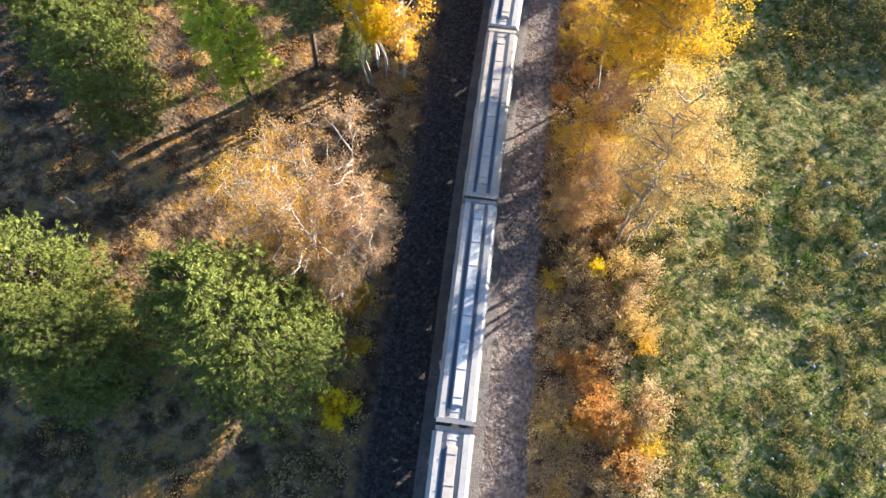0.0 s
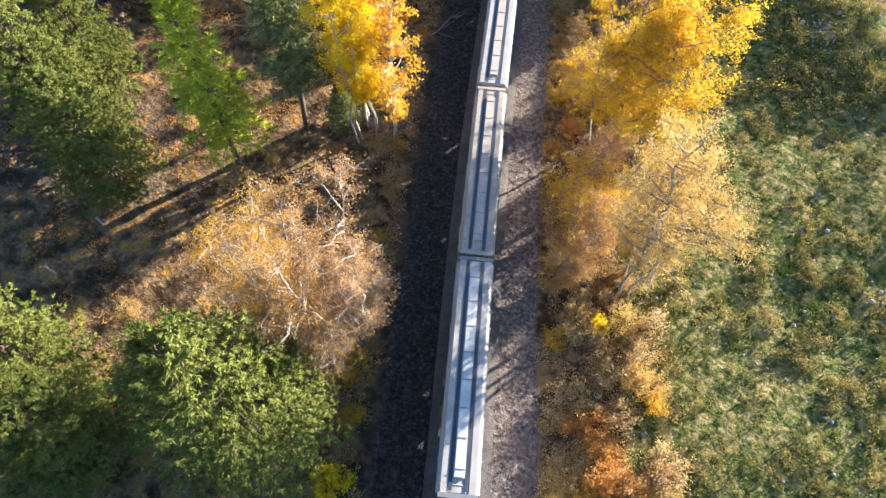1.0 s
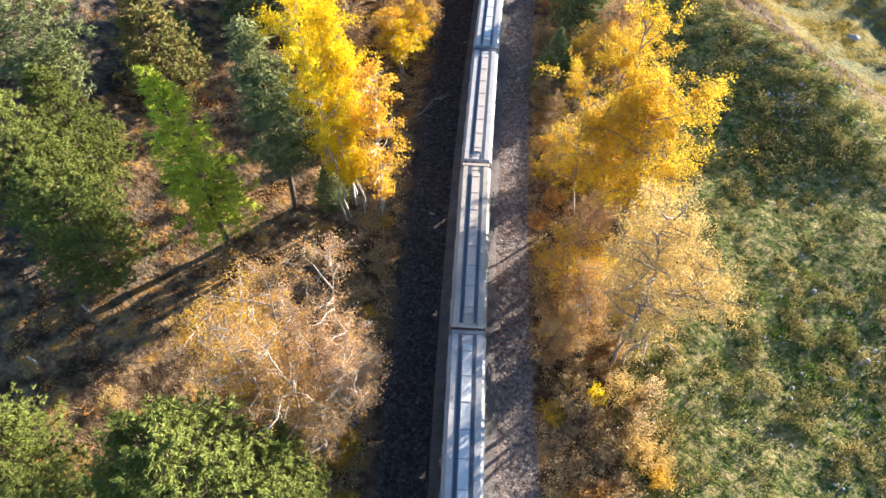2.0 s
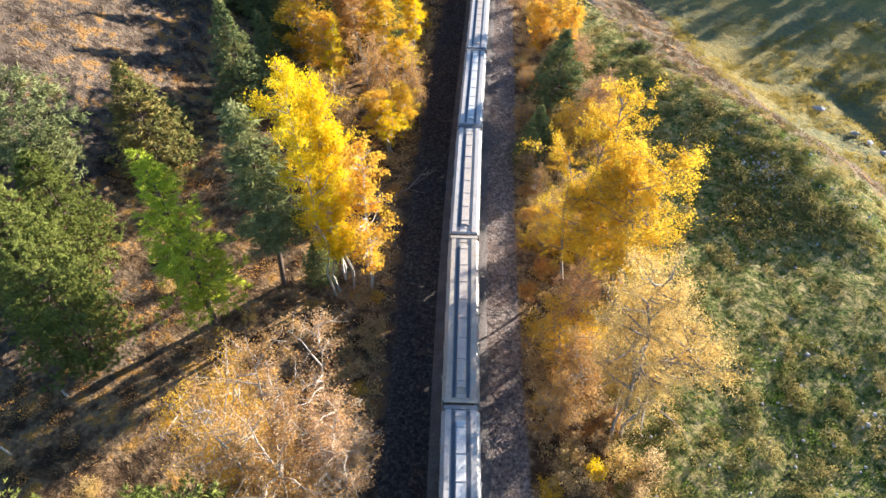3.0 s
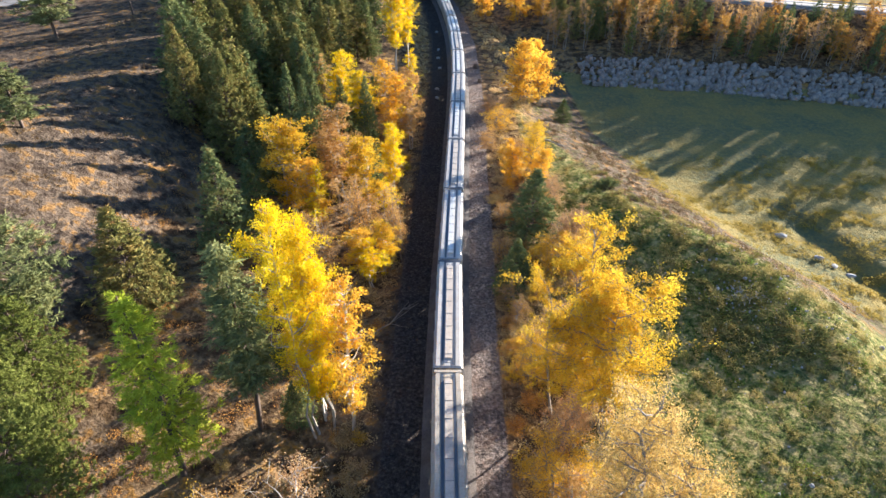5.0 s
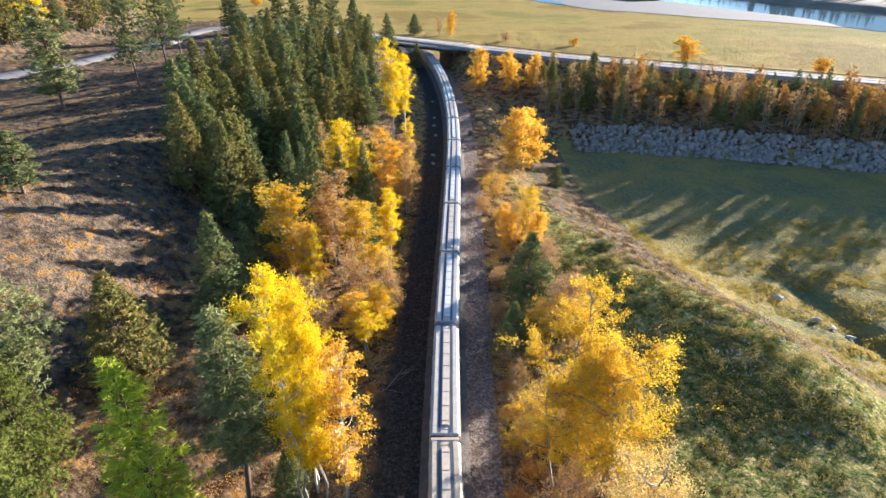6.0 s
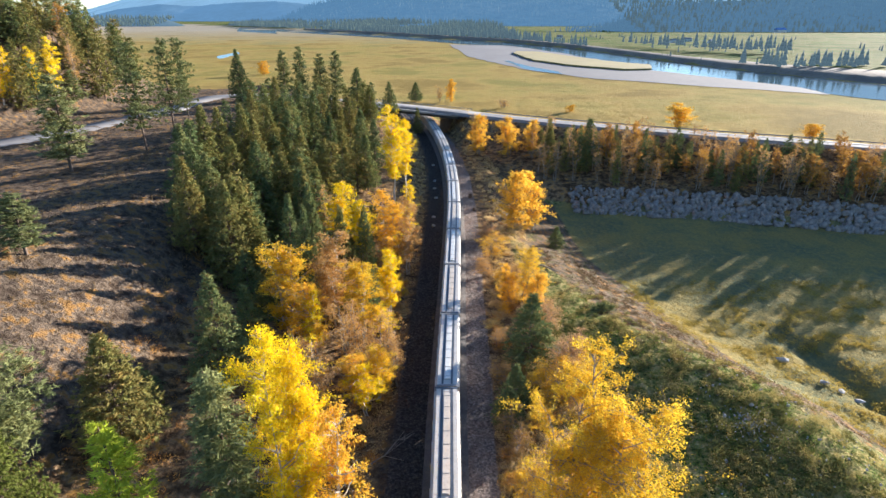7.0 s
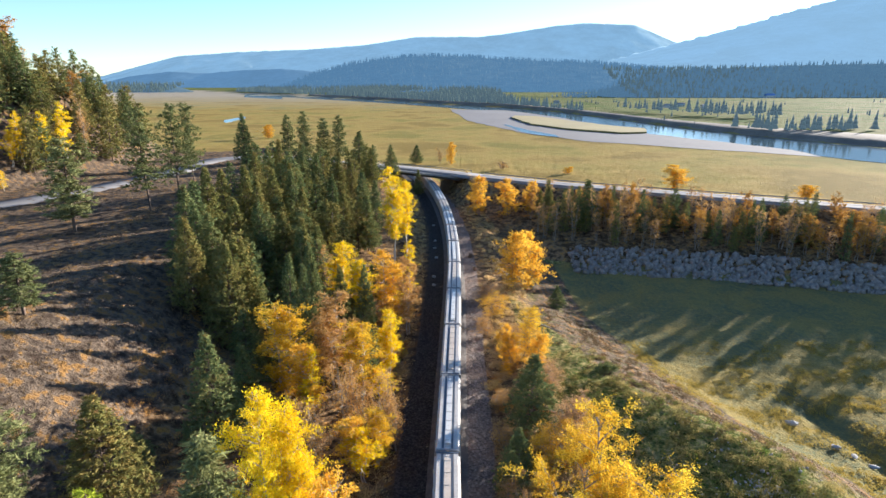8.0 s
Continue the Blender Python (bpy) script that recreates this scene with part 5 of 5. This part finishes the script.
far_fir(-141.7, 229.3, 12.0, 5.2)
far_fir(-138.8, 244.1, 26.4, 6.8)

# hillside wood beyond the lane
hr = random.Random(8)
placed = []
while len(placed) < 150:
    x, y = hr.uniform(-232, -136), hr.uniform(120, 325)
    if x > np.interp(y, [120, 170, 210, 260, 300, 325], [-150, -150, -143, -138, -148, -170]) or any((x - a) ** 2 + (y - b) ** 2 < 18 for a, b in placed):
        continue
    placed.append((x, y))
    pick = hr.random()
    (bank_aspen if pick < 0.06 else bank_birch if pick < 0.12 else far_olive if pick < 0.55 else far_fir)(x, y, hr.uniform(15, 25), hr.uniform(5.2, 7.2))

# the fir stand fills in between its tall trees
stand = []
while len(stand) < 70:
    y = hr.uniform(98, 246)
    x = hr.uniform(np.interp(y, [98, 115, 200, 246], [-44, -56, -64, -66]), np.interp(y, [98, 150, 246], [-27, -20, -22]))
    if any((x - a) ** 2 + (y - b) ** 2 < 9 for a, b in stand):
        continue
    stand.append((x, y))
    (far_olive if len(stand) % 4 == 0 else far_fir)(x, y, hr.uniform(11, 16), hr.uniform(4.4, 5.6), label="dark fir in the dense stand")

# aspens and half-bare birches between the stand and the track
grove = []
while len(grove) < 24:
    y = hr.uniform(46, 136)
    x = float(track_x(y)) - hr.uniform(8.5, np.interp(y, [46, 80, 136], [22, 24, 17]))
    if any((x - a) ** 2 + (y - b) ** 2 < 12 for a, b in grove):
        continue
    grove.append((x, y))
    k = len(grove) % 6
    (bare_birch if k in (0, 3, 5) else bank_gold if k in (1, 4) else far_amber if k < 5 else amber_cottonwood)(x, y, hr.uniform(6, 11.5), hr.uniform(1.8, 2.8), label="young tree in fading leaf beside the railway")

# young firs under the aspens and along the front of the stand
for i in range(30):
    y = hr.uniform(74, 128)
    x = hr.uniform(np.interp(y, [74, 128], [-31, -44]), -13)
    stand_fir(x, y, hr.uniform(5, 9.5), hr.uniform(2.4, 3.6), label="young dark fir beneath golden aspens")

# dark conifers among the aspens
for x, y, h, r in ((-22.5, 88.5, 17, 3.6), (-17.5, 92.5, 16, 3.3), (-26, 93, 17, 3.8), (-14, 96.5, 15, 3.2), (-27.5, 82, 12, 3.2), (-20, 82.5, 14, 3.0), (-24.5, 101, 17, 3.8)):
    stand_fir(x, y, h, r, label="dark fir among golden aspens")

# wooded bank below the road
kinds_bank = [bank_aspen, bank_birch, far_fir, bank_birch, bank_aspen, far_olive, bank_birch, far_fir]
placed = []
while len(placed) < 190:
    x = hr.uniform(30, 185)
    edge = float(bank_foot(x))
    q = hr.uniform(9, 24) if len(placed) % 3 == 0 else hr.uniform(18, edge - 9)
    y = float(np.interp(x, [-60, -20, 45, 136, 260], [281, 261, 217, 173.5, 112])) - q / 0.88
    if any((x - a) ** 2 + (y - b) ** 2 < 6 for a, b in placed):
        continue
    placed.append((x, y))
    k = kinds_bank[len(placed) % 8] if q > 20 else (far_fir, bank_birch, bank_bush, far_fir)[len(placed) % 4]
    k(x, y, hr.uniform(5, 8) if k is bank_bush or q < 20 else hr.uniform(7.5, 14.5), hr.uniform(1.8, 3.0))

# brush strip east of the track and undergrowth west of it
for i in range(190):
    y = hr.uniform(-8, 100)
    d = hr.uniform(6.9, 16.0) if y < 95 else hr.uniform(7.5, 12)
    k = (rust_shrub, brush, amber_shrub, brush, amber_shrub, rust_shrub, brush)[i % 7]
    k(float(track_x(y)) + d, y, min(hr.uniform(1.2, 3.3), (d - 6.4) * 0.34 + 0.6), hr.uniform(1.1, 2.0))
for i in range(100):
    y = hr.uniform(-4, 100)
    d = hr.uniform(8.5, 11.5) if i % 3 else hr.uniform(11, 40)
    k = (brush, amber_shrub, brush, rust_shrub, brush)[i % 5]
    k(float(track_x(y)) - d, y, hr.uniform(0.6, 1.6), hr.uniform(0.7, 1.4))
gold_shrub(-8.3, 3.4, 4.2, 1.9)
gold_shrub(11.3, 18.6, 2.4, 1.0)
amber_shrub(-8.3, 13.4, 2.6, 1.3)
juniper(26.3, 84.5, 1.3, 1.9)


def thicket(name, spots, leaf_mat, size, per, label, tall=0.42, wide=0.9):
    """Low undergrowth too small to pick apart: leaves and twigs in knee-high heaps."""
    rnd = np.random.RandomState(len(spots))
    P = np.repeat(np.array(spots, float), per, 0)
    n = len(P)
    big = np.repeat(rnd.uniform(0.6, 1.4, len(spots)), per)
    a, rad = rnd.uniform(0, 6.28, n), np.sqrt(rnd.uniform(0, 1, n)) * wide * big
    C = P + np.stack([rad * np.cos(a), rad * np.sin(a), np.abs(rnd.normal(size=n)) * tall * big * (1.1 - rad / (1.8 * wide))], 1)
    return tagged(new(name, leaflets(name, C, size, leaf_mat, rnd)), label, "undergrowth", kind="stuff")


def clumps_on(n, y0, y1):
    out = []
    while len(out) < n:
        y = hr.uniform(y0, y1)
        x = float(track_x(y)) + hr.uniform(14, 62)
        if x < float(crest_x(y)) + 1 and noise.noise((x * 0.22, y * 0.22, 4)) > -0.15:
            out.append((x, y, float(ground_z(x, y)) - 0.02))
    return out


def patches_on(n, y0, y1, scale, seed, least):
    """Places in gathered patches on the grass ridge."""
    out = []
    while len(out) < n:
        y = hr.uniform(y0, y1)
        x = float(track_x(y)) + hr.uniform(15, 62)
        if x < float(crest_x(y)) + 6 and noise.noise((x * scale, y * scale, seed)) > least:
            out.append((x, y, float(ground_z(x, y)) - 0.02))
    return out


def flank(n, y0, y1, d0, d1, side):
    out = []
    for _ in range(n):
        y = hr.uniform(y0, y1)
        x = float(track_x(y)) + side * hr.uniform(d0, d1)
        out.append((x, y, float(ground_z(x, y)) - 0.05))
    return out


thicket("undergrowth", flank(600, -8, 130, 6.2, 16, 1), BRUSH, 0.066, 150, "tangled tan undergrowth in the brush strip")
thicket("undergrowth", flank(170, -8, 130, 8, 17, 1), PALE, 0.062, 150, "straw-gold undergrowth in the brush strip")
thicket("undergrowth", flank(420, -6, 140, 7.6, 13, -1), BRUSH, 0.10, 80, "brown undergrowth along the ditch")
thicket("undergrowth", flank(480, -14, 110, 11, 46, -1), RUST, 0.066, 100, "orange undergrowth on the forest floor")
thicket("undergrowth", flank(300, -12, 12, 9, 42, -1), OLIVE, 0.066, 110, "dark olive undergrowth beneath the near pines")
thicket("undergrowth", flank(300, 120, 250, 8, 16, 1) + flank(200, 120, 245, 8, 12, -1), BRUSH, 0.16, 60, "dry undergrowth beside the far track")
bank_spots = []
while len(bank_spots) < 620:
    x = hr.uniform(14, 180)
    y = float(np.interp(x, ROAD_X, ROAD_Y)) - hr.uniform(8, float(bank_foot(x)) - 7) / 0.88
    bank_spots.append((x, y, float(ground_z(x, y)) - 0.1))
thicket("undergrowth", bank_spots, DARK_BRUSH, 0.2, 34, "dark brown brush on the shaded bank", 0.9, 1.8)
thicket("undergrowth", [(x, y, float(ground_z(x, y)) - 0.1) for x, y in [(float(crest_x(v)) - hr.uniform(1, 13), v) for v in [hr.uniform(44, 84) for _ in range(300)]]], OLIVE, 0.10, 70, "dark low bushes on the knoll")
thicket("meadow_clumps", clumps_on(800, 0, 100), WEED, 0.065, 50, "mossy green tufts on the ridge", 0.16)
thicket("straw_clumps", patches_on(2100, 0, 100, 0.42, 9, 0.08), TUSSOCK, 0.062, 66, "straw-yellow tussocks in patches on the ridge", 0.40, 0.5)
thicket("dark_clumps", patches_on(1900, 0, 92, 0.5, 31, 0.12), OLIVE, 0.07, 60, "dark weedy tufts on the ridge", 0.36, 0.45)


thicket("undergrowth", [(x, y, float(ground_z(x, y)) - 0.06) for x, y in [(float(crest_x(v)) + hr.uniform(-2, 15), v) for v in [hr.uniform(58, 118) for _ in range(420)]]], DARK_BRUSH, 0.09, 70, "dull brown weeds on the flank of the ridge", 0.3, 0.8)
low_spots = []
while len(low_spots) < 2600:
    y = hr.uniform(58, 112)
    x = hr.uniform(28, 104)
    if x > float(crest_x(y)) + 16 and noise.noise((x * 0.12, y * 0.2, 14)) > -0.05:
        low_spots.append((x, y, float(ground_z(x, y)) - 0.03))
thicket("gold_clumps", low_spots, GOLD_GRASS, 0.10, 34, "golden tussocks on the low meadow", 0.28, 0.7)

# ---- rocks, grass and small things ----
def rock_mesh(seed, material):
    rnd = np.random.RandomState(seed)
    bm = bmesh.new()
    bmesh.ops.create_icosphere(bm, subdivisions=1, radius=0.5)
    k = rnd.uniform(0.65, 1.15, 3)
    for v in bm.verts:
        v.co = Vector([c * s for c, s in zip(v.co, k)]) * rnd.uniform(0.78, 1.2)
    return finish(bm, "rock", material)


rocks = [rock_mesh(s, ROCK) for s in range(7)]
riprap = tagged(new("riprap_bank"), "bank of loose grey quarried boulders below the wood", "rock bank", kind="structure")
rr = random.Random(3)
VV, FF, nv, count = [], [], 0, 0
for i in range(1700):
    x = rr.uniform(38, 160)
    q = float(bank_foot(x)) - rr.uniform(-1.0, 8.4)
    y = float(np.interp(x, [-60, -20, 45, 136, 260], [281, 261, 217, 173.5, 112])) - q / 0.88
    s = rr.uniform(0.8, 2.0) * (1.4 if i % 9 == 0 else 1)
    m = Matrix.LocRotScale((x, y, float(ground_z(x, y)) + 0.15 * s), Euler((rr.uniform(0, 6), rr.uniform(0, 6), rr.uniform(0, 6))), (s * 1.2, s, s))
    if count < 300 and 40 < x < 115 and i % 2:
        under("rock", rocks[i % 7], riprap, "", m)
        count += 1
    else:
        me = rocks[i % 7]
        VV += [m @ v.co for v in me.vertices]
        FF += [tuple(k + nv for k in p.vertices) for p in me.polygons]
        nv += len(me.vertices)
tagged(under("boulders", polys_mesh("boulders", np.array(VV), np.array(FF), ROCK), riprap), kind="stuff")
pale = [rock_mesh(s + 20, PALE_ROCK) for s in range(4)]
for x, y, s in ((56.5, 81.9, 1.7), (59.5, 75.7, 1.3), (61.0, 73.7, 1.0), (62.5, 71.6, 0.8)):
    ob = tagged(new("boulder", pale[int(s * 10) % 4]), "pale grey boulder in the meadow ditch", "rock", "meadow boulders")
    ob.matrix_basis = Matrix.LocRotScale((x, y, float(ground_z(x, y)) + 0.1), Euler((0, 0, x)), (s * 2.2, s * 1.1, s * 0.55))
VV, FF, nv = [], [], 0
for i in range(1250):
    y = rr.uniform(2, 75)
    x = float(track_x(y)) + rr.uniform(14, 50)
    if i >= 1100:
        x, y = rr.gauss(35.3, 1.5), rr.gauss(54.0, 1.1)
    s = rr.uniform(0.10, 0.30) * (1.8 if i % 23 == 0 else 1)
    m = Matrix.LocRotScale((x, y, float(ground_z(x, y)) + 0.05), Euler((rr.uniform(0, 6), rr.uniform(0, 6), 0)), (s * 1.3, s, s))
    me = pale[i % 4]
    VV += [m @ v.co for v in me.vertices]
    FF += [tuple(k + nv for k in p.vertices) for p in me.polygons]
    nv += len(me.vertices)
tagged(new("field_stones", polys_mesh("field_stones", np.array(VV), np.array(FF), PALE_ROCK)), "scattered pale stones on the turf", "stones", kind="stuff")


def tussocks(name, spots, height, spread, blades, material, label):
    rnd = np.random.RandomState(len(spots))
    P = np.repeat(np.array(spots), blades, 0)
    n = len(P)
    big = np.repeat(rnd.uniform(0.5, 1.5, len(spots)), blades)
    a = rnd.uniform(0, 6.28, n)
    rad = np.sqrt(rnd.uniform(0, 1, n)) * spread * big
    foot = P + np.stack([rad * np.cos(a), rad * np.sin(a), np.zeros(n) - 0.05], 1)
    tip = foot + np.stack([np.cos(a) * spread * 0.7 * big, np.sin(a) * spread * 0.7 * big, height * big * rnd.uniform(0.5, 1.2, n)], 1) + rnd.normal(size=(n, 3)) * 0.04
    w = np.stack([-np.sin(a), np.cos(a), np.zeros(n)], 1) * 0.05 * (0.6 + spread)
    V = np.stack([foot - w, foot + w, tip], 1).reshape(-1, 3)
    return tagged(new(name, polys_mesh(name, V, np.arange(3 * n).reshape(n, 3), material)), label, "grass", kind="stuff")


def grid_z(x, y):
    """Height of the ground mesh near a place."""
    hit, loc, nrm, i = ground.ray_cast(Vector((x, y, 200)), Vector((0, 0, -1)))
    return loc.z if hit else float(ground_z(x, y))


bpy.context.view_layer.update()
spots = []
for i in range(3500):
    y = rr.uniform(0, 105)
    x = float(track_x(y)) + rr.uniform(14.5, 75)
    if noise.noise((x * 0.16, y * 0.16, 2)) > -0.12 and x < float(crest_x(y)) + 2:
        spots.append((x, y, grid_z(x, y)))
tussocks("meadow_grass", spots, 0.15, 0.36, 24, GRASS, "uneven green and straw-coloured meadow tussocks")
spots = []
for i in range(6000):
    y = rr.uniform(5, 165)
    x = float(track_x(y)) - rr.uniform(14, 82)
    spots.append((x, y, grid_z(x, y)))
tussocks("dry_grass", spots, 0.36, 0.34, 10, STRAW, "dry brown and straw-coloured grass tufts")

for x, y in ((-33.4, 22.6), (-35.2, 17.2)):
    post = tagged(new("fence_post"), "weathered pale wooden fence post", "fence post", "fence posts")
    bm = bmesh.new()
    bmesh.ops.create_cone(bm, segments=10, radius1=0.11, radius2=0.09, depth=1.7, cap_ends=True, matrix=Matrix.Translation((0, 0, 0.6)))
    under("shaft", finish(bm, "shaft", WHITE_BARK), post)
    under("wire_staple", box_mesh("wire_staple", -0.03, 0.03, -0.12, -0.08, 1.1, 1.16, GALV, 0.0), post)
    post.matrix_basis = Matrix.Translation((x, y, grid_z(x, y)))

# ---- small things along the line ----
log_rnd = np.random.RandomState(77)


def dead_branch(name, a, b, radius, twigs, label):
    """A fallen, bare, forked branch lying on the ground."""
    a, b = np.array(a, float), np.array(b, float)
    ln = np.linalg.norm(b - a)
    p = curve_pts(a, b, 0.05 * ln, log_rnd, 7, 0.03 * ln)
    paths = [list(zip(p, np.linspace(radius, radius * 0.25, 7)))]
    for k in range(twigs):
        i = log_rnd.randint(2, 6)
        e = p[i] + (b - a) / ln * log_rnd.uniform(0.15, 0.35) * ln + log_rnd.normal(size=3) * np.array([0.12, 0.12, 0.04]) * ln
        e[2] = max(e[2], p[i][2])
        paths.append([(p[i], radius * 0.4), ((p[i] + e) / 2 + log_rnd.normal(size=3) * 0.05, radius * 0.28), (e, radius * 0.12)])
    V, F = tubes(paths, 6)
    return tagged(new(name, polys_mesh(name, V, F, GREY_BARK, True)), label, "branch")


dead_branch("fallen_branch", (-8.4, 50.4, -0.45), (-3.4, 55.4, 0.1), 0.10, 7, "bare fallen branch across the ditch and ballast")
dead_branch("fallen_log", (18.3, 106.0, float(ground_z(18.3, 106.0)) + 0.15), (22.6, 100.6, float(ground_z(22.6, 100.6)) + 0.2), 0.22, 5, "grey fallen log in the dry brush")


def stump(x, y, h, r):
    bm = bmesh.new()
    bmesh.ops.create_cone(bm, segments=12, radius1=r * 1.25, radius2=r * 0.85, depth=h, cap_ends=True, matrix=Matrix.Translation((0, 0, h / 2 - 0.1)))
    for v in bm.verts:
        v.co += Vector(log_rnd.normal(size=3) * 0.05)
    ob = tagged(new("tree_stump", finish(bm, "tree_stump", BARK)), "short dark stump on the gravel verge", "stump", "stumps")
    ob.matrix_basis = Matrix.Translation((x, y, grid_z(x, y)))


stump(7.6, 151.7, 1.3, 0.6)
stump(8.1, 140.4, 1.1, 0.5)
for i, y in enumerate((151, 168, 135, 187, 129, 160)):
    x = float(track_x(y)) - 4.6 - 0.2 * (i % 3)
    ob = tagged(new("concrete_block", box_mesh("concrete_block", -0.45, 0.45, -0.3, 0.3, -0.1, 0.4, CONCRETE, 0.05)), "pale concrete block beside the ballast", "concrete block", "blocks by the track")
    ob.matrix_basis = Matrix.LocRotScale((x, y, grid_z(x, y)), Euler((0, 0, i * 1.3)), None)

# dead twigs and leaf trash on the east verge
V, F, n = [], [], 0
paths = []
for i in range(420):
    y = rr.uniform(-4, 125)
    x = float(track_x(y)) + rr.uniform(3.6, 8.2)
    a, ln, z = rr.uniform(0, 6.28), rr.uniform(0.4, 1.6), grid_z(x, y)
    c = np.array([x, y, z + 0.03])
    e = c + np.array([ln * math.cos(a), ln * math.sin(a), rr.uniform(0.0, 0.25)])
    paths.append([(c, 0.022), ((c + e) / 2 + np.array([0, 0, 0.08]), 0.018), (e, 0.008)])
V, F = tubes(paths, 4)
tagged(new("dead_twigs", polys_mesh("dead_twigs", V, F, GREY_BARK)), "dead grey twigs strewn on the gravel verge", "twigs", kind="stuff")


def farmhouse(x, y, w, d, h, roof_mat, turn, label):
    """A small far house: walls, gabled roof, door and windows."""
    ob = tagged(new("farmhouse"), label, "house", "far houses")
    under("wall", box_mesh("wall", -w / 2, w / 2, -d / 2, d / 2, -0.3, h, CAR_WHITE, 0.0), ob)
    V = [(-w / 2 - 0.4, -d / 2 - 0.4, h), (w / 2 + 0.4, -d / 2 - 0.4, h), (w / 2 + 0.4, d / 2 + 0.4, h), (-w / 2 - 0.4, d / 2 + 0.4, h), (-w / 2 - 0.4, 0, h + d * 0.35), (w / 2 + 0.4, 0, h + d * 0.35)]
    under("roof", mesh_of("roof", V, [(0, 1, 5, 4), (2, 3, 4, 5), (1, 2, 5), (3, 0, 4), (3, 2, 1, 0)], roof_mat), ob)
    for k in (-0.3, 0.3):
        under("window", box_mesh("window", k * w - 0.6, k * w + 0.6, -d / 2 - 0.06, -d / 2 + 0.02, 1.0, 2.2, CAR_DARK, 0.0), ob)
    under("door", box_mesh("door", -0.5, 0.5, -d / 2 - 0.06, -d / 2 + 0.02, 0.0, 2.1, TIMBER, 0.0), ob)
    ob.matrix_basis = Matrix.LocRotScale((x, y, float(ground_z(x, y))), Euler((0, 0, turn)), None)


BLUE_ROOF = mottled("blue_metal_roof", (0.10, 0.20, 0.42), (0.13, 0.25, 0.50), (0.08, 0.14, 0.30), 0.2, 2, 0.5, 0.05, 0.02)
GREY_ROOF = mottled("grey_shingle_roof", (0.22, 0.22, 0.23), (0.30, 0.30, 0.31), (0.14, 0.14, 0.15), 0.2, 2, 0.8, 0.1, 0.02)
farmhouse(851, 1560, 26, 14, 6, BLUE_ROOF, 0.2, "far farm building with a blue metal roof")
for x, y, w, t in ((388, 1033, 11, 0.3), (429, 1075, 12, -0.2), (444, 1014, 10, 0.5), (227, 1195, 10, 0.1), (-182, 2058, 14, 0.4), (-96, 2250, 14, -0.3)):
    farmhouse(x, y, w, 8, 3.6, GREY_ROOF, t, "small white far house with a grey roof")
